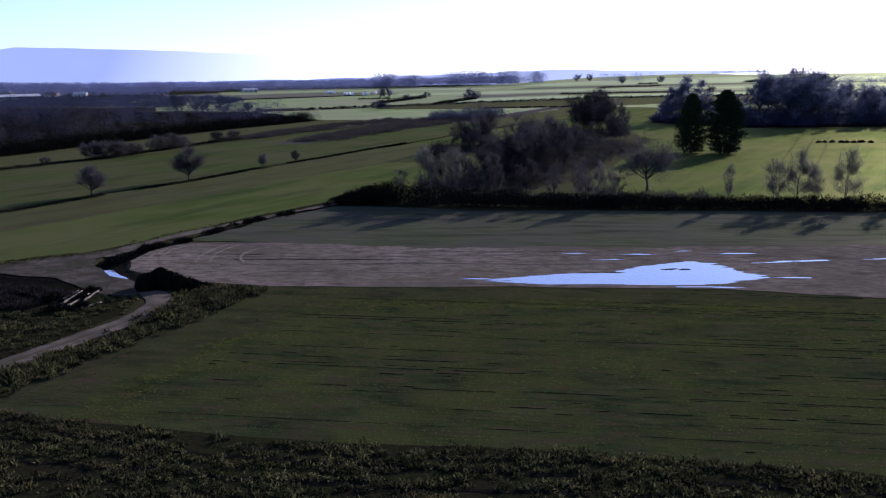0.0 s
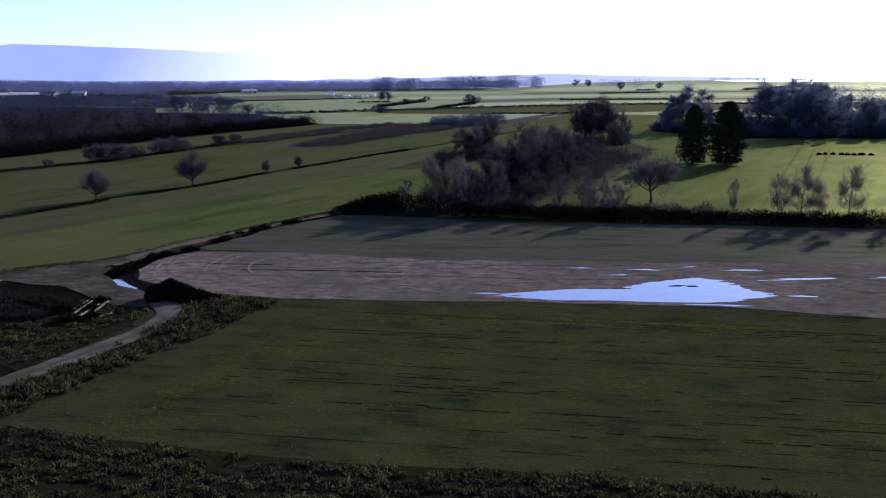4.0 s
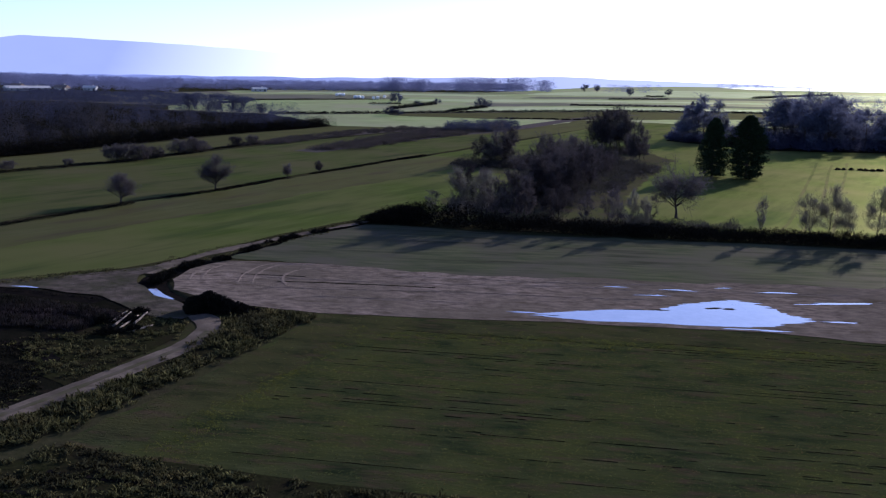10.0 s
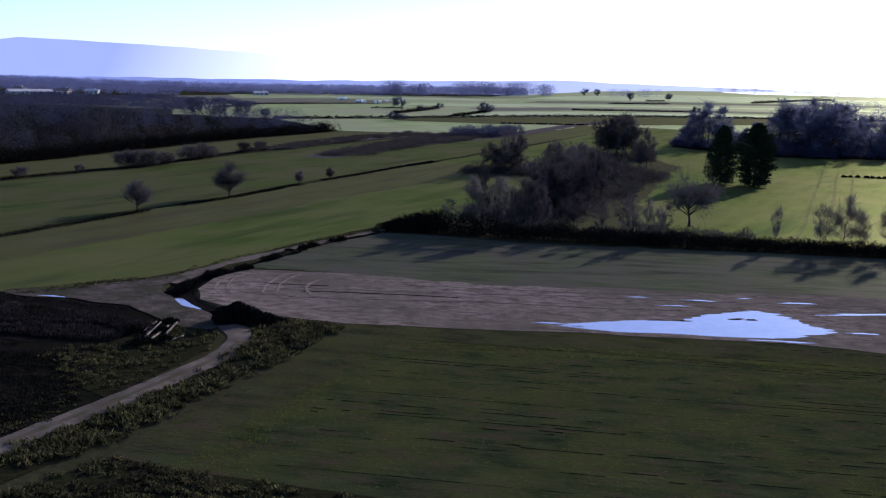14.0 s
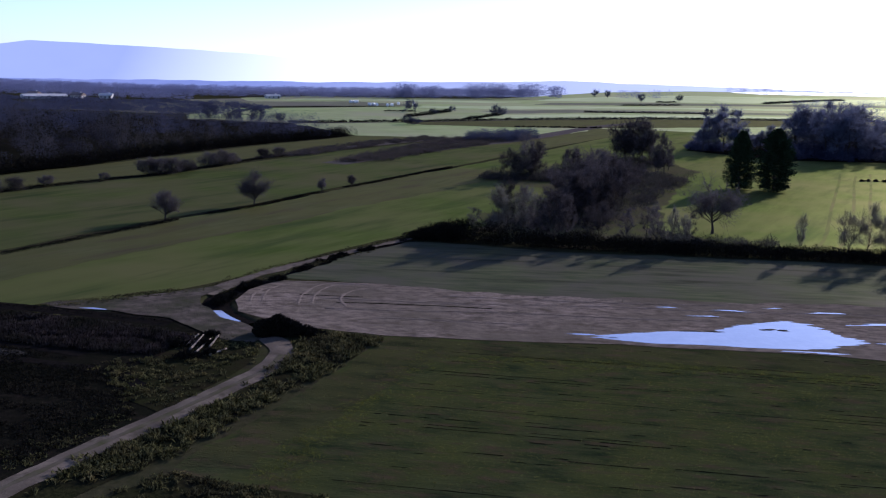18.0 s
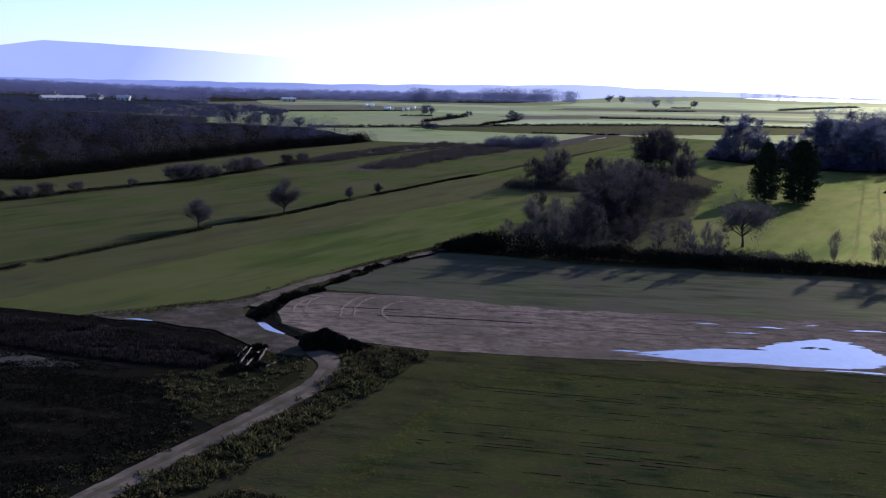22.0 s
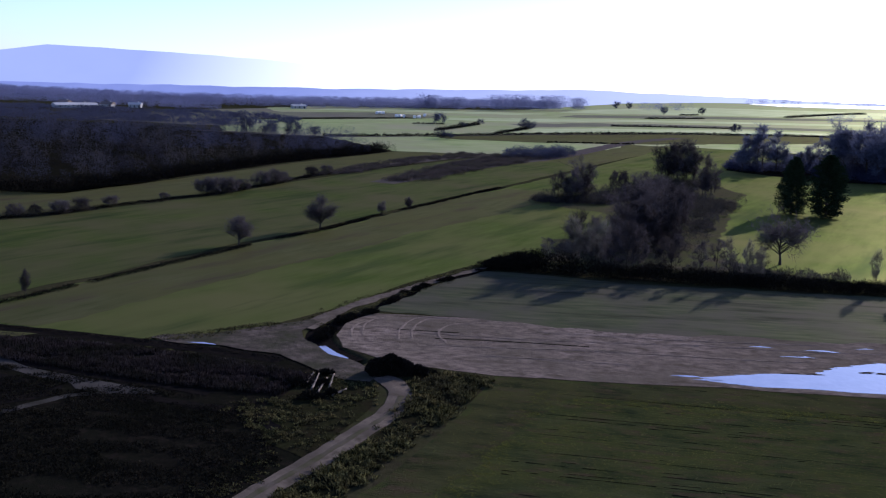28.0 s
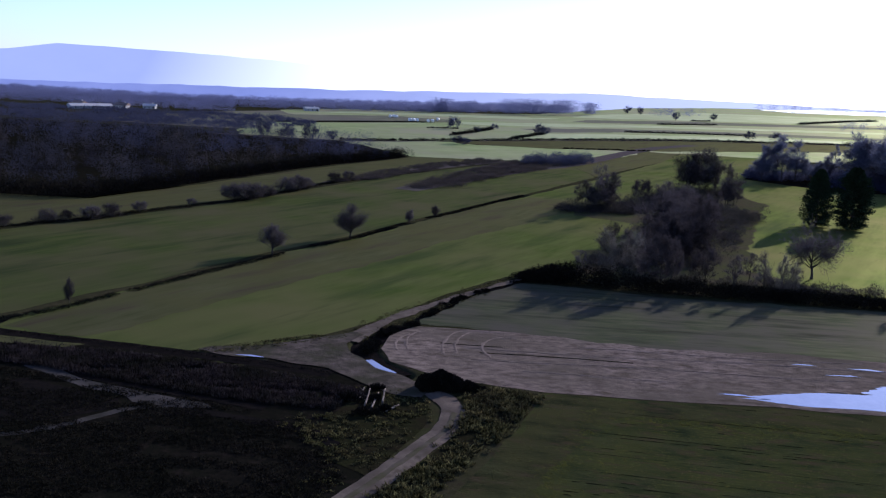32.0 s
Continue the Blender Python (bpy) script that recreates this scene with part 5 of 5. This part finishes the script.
bare = (rim < 4.2) & (np.random.uniform(0, 1, len(p)) < 0.5)
p, head = p[~bare], head[~bare]
tufts("crop_rows", p[~head], 7, (0.06, 0.17), 0.9, (0.03, 0.065), M["crop_leaf"], "rows of young green crop leaves", "crop", 0.1, 0.2)
tufts("headland_crop", p[head], 22, (0.05, 0.16), 0.9, (0.035, 0.08), M["edge_leaf"], "yellower crop leaves along the headland", "crop", 0.2, 0.2)

# open drill lines in the crop: low broken ridges of soil
vs, fs = [], []
row = 46.0
while row < 96:
    row += float(np.random.uniform(0.35, 0.95))
    bar = random.choice((-0.25, 0.25, 0.35, 0.45, 0.55, 0.6))
    for s0 in np.arange(-35, 75, 0.6):
        q0 = np.array(ROW) * s0 + ACROSS * row
        if not inside((q0 - np.array([7.5, 0]))[None], CROP)[0] or not inside(q0[None], CROP)[0]:
            continue
        m = noise.noise(Vector((s0 * 0.03, row * 3.1, 0))) + 0.7 * noise.noise(Vector((s0 * 0.55, row * 2.3, 2)))
        if m < bar - 0.10 * (q0[0] > -5):
            continue
        h, w = 0.02 + 0.03 * min(1, m * 3) * random.random(), 0.016
        q1 = q0 + ROW * 0.62
        n = len(vs)
        for q in (q0, q1):
            vs += [(*(q - ACROSS * w), 0.02), (*q, 0.03 + h), (*(q + ACROSS * w), 0.02)]
        fs += [(n, n + 3, n + 4, n + 1), (n + 1, n + 4, n + 5, n + 2)]
tagged(new("drill_ridges", mesh("drill_ridges", vs, fs, M["furrow"])), "dark broken drill lines of soil in the crop", "soil", kind="stuff")

# ---- the single things near the track ----
random.seed(31)
np.random.seed(32)


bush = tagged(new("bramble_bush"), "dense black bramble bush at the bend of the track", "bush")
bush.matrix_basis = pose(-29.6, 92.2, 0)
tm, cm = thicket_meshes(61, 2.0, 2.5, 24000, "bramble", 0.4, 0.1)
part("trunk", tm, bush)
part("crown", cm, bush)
low = tagged(new("bramble_bush"), "low thin bramble beside the black bush", "bush")
low.matrix_basis = pose(-26.6, 92.4, 0)
tm, cm = thicket_meshes(62, 1.5, 1.0, 2600, "bramble", 0.5)
part("trunk", tm, low)
part("crown", cm, low)


def log(x0, y0, x1, y1, r, z, label):
    n, pts, rad = 8, [], []
    for k in range(n + 1):
        u = k / n
        pts.append(Vector((x0 + (x1 - x0) * u + rnd(-0.03, 0.03), y0 + (y1 - y0) * u, z + rnd(-0.02, 0.03))))
        rad.append(r * (1 - 0.35 * u) * rnd(0.92, 1.06))
    vs, fs = [], []
    tube(vs, fs, pts, rad, 9)
    fs.append(tuple(range(8, -1, -1)))
    ob = tagged(new("log"), label, "log", "felled logs on the bank")
    part("stem", mesh("stem", vs, fs, M["timber"], True), ob)
    for k in range(3):
        bv, bf, q = [], [], pts[2 + 2 * k]
        tube(bv, bf, [q, q + Vector((rnd(-0.3, 0.3), rnd(-0.2, 0.2), rnd(0.1, 0.25)))], [r * 0.3, r * 0.12], 5)
        part("branch_stub", mesh("branch_stub", bv, bf, M["timber"], True), ob)
    return ob


log(-37.0, 85.3, -37.0, 90.4, 0.12, 0.3, "pale felled trunk lying on dead grass")
log(-35.3, 86.2, -35.4, 90.6, 0.12, 0.3, "pale felled trunk lying on the bank")
log(-34.7, 84.2, -33.6, 86.4, 0.13, 0.15, "thick pale log near the track")
log(-36.3, 84.6, -36.0, 89.6, 0.12, 0.2, "brown bark-covered stem in the heap")
log(-37.9, 87.4, -37.7, 91.2, 0.11, 0.15, "grey branch lying on dead grass")
for x, y, half, tall in ((-36.2, 88.0, 0.5, 0.35), (-36.8, 83.6, 1.0, 0.6), (-38.8, 87.4, 0.9, 0.7), (-36.4, 91.2, 0.7, 0.3), (-34.9, 84.9, 0.5, 0.35)):
    pile = tagged(new("brush_pile"), "dark heap of cut branches beside the logs", "brushwood", "heaps of cut branches")
    pile.matrix_basis = pose(x, y, 0, 0, 0, rnd(0, 360))
    tm, cm = thicket_meshes(int(80 + x * 3 + y), half, tall, 500, "bramble", 0.9)
    part("stem", tm, pile)
    part("crown", cm, pile)


# ---- far houses ----
def box_mesh(name, x, y, z, material, bevel=0.0):
    bm = bmesh.new()
    bmesh.ops.create_cube(bm, size=1, matrix=Matrix.Diagonal((x, y, z, 1)))
    if bevel:
        bmesh.ops.bevel(bm, geom=bm.edges[:], offset=bevel, segments=1, affect="EDGES")
    me = bpy.data.meshes.new(name)
    bm.to_mesh(me)
    bm.free()
    me.materials.append(material)
    return me


def house(name, x, y, turn, w, d, h, rise, roof, label, windows=3):
    ob = tagged(new(name), label, "house", "far houses before the wood")
    ob.matrix_basis = pose(x, y, 0, 0, 0, turn)
    part("wall", box_mesh("wall", w, d, h, M["wall"], 0.05), ob).location = (0, 0, h / 2)
    e = 0.5
    vs = [(-w / 2 - e, -d / 2 - e, h), (w / 2 + e, -d / 2 - e, h), (w / 2 + e, d / 2 + e, h), (-w / 2 - e, d / 2 + e, h), (-w / 2 - e, 0, h + rise), (w / 2 + e, 0, h + rise)]
    vs += [(a, b, c + 0.2) for a, b, c in vs]
    fs = [(6, 7, 11, 10), (8, 9, 10, 11), (9, 6, 10), (7, 8, 11), (0, 1, 7, 6), (2, 3, 9, 8), (1, 2, 8, 7), (3, 0, 6, 9), (3, 2, 1, 0)]
    rf = part("roof", mesh("roof", vs, fs, M[roof]), ob)
    part("chimney", box_mesh("chimney", 0.7, 0.7, 1.6, M["wall"], 0.03), rf).location = (w * 0.25, d * 0.1, h + rise * 0.8 + 0.5)
    for k in range(windows):
        wx = (k + 0.5) / windows * w - w / 2
        win = part("window", box_mesh("window", 1.3, 0.16, 1.4, M["wall"], 0.02), ob)
        win.location = (wx, -d / 2 - 0.05, h * 0.55)
        part("pane", box_mesh("pane", 1.0, 0.06, 1.1, M["pane"]), win).location = (0, -0.09, 0)
    dr = part("door", box_mesh("door", 1.1, 0.1, 2.1, M["bark"], 0.02), ob)
    dr.location = (w * 0.38, -d / 2 - 0.06, 1.05)
    return ob


house("house", -274, 699, 8, 9, 7, 2.2, 1.6, "metal_roof", "white far house with a pale sheet roof", 3)
house("house", -292, 690, -6, 9, 7, 2.2, 1.8, "roof", "cream far house with a brown tiled roof", 2)
house("barn", -306, 664, 42, 30, 9, 2.0, 1.6, "metal_roof", "long pale barn with a dull sheet roof", 5)
house("house", -325, 690, -10, 8, 7, 2.4, 1.8, "roof", "cream far house beside the barn", 3)
house("house", -165, 793, 30, 12, 6, 2.0, 1.4, "metal_roof", "white far house below the wood", 3)


def bale(x, y, label):
    vs, fs = [], []
    tube(vs, fs, [Vector((-0.75, 0, 0.75)), Vector((-0.7, 0, 0.75)), Vector((0.7, 0, 0.75)), Vector((0.75, 0, 0.75))], [0.62, 0.75, 0.75, 0.62], 12)
    fs.append(tuple(range(11, -1, -1)))
    ob = tagged(new("wrapped_bale", mesh("wrapped_bale", vs, fs, M["film"], True)), label, "bale", "wrapped bales far on the field")
    ob.matrix_basis = pose(x, y, 0, 0, 0, rnd(0, 180)) @ Matrix.Scale(1.6, 4)
    return ob


for x, y in ((-91, 735), (-88.5, 737), (-86, 734), (-72, 690), (-69.5, 692), (-66.5, 689.5), (-58, 684), (-55, 686), (-52, 720), (-40, 722)):
    bale(x, y, "pale plastic-wrapped bale lying on a far field")
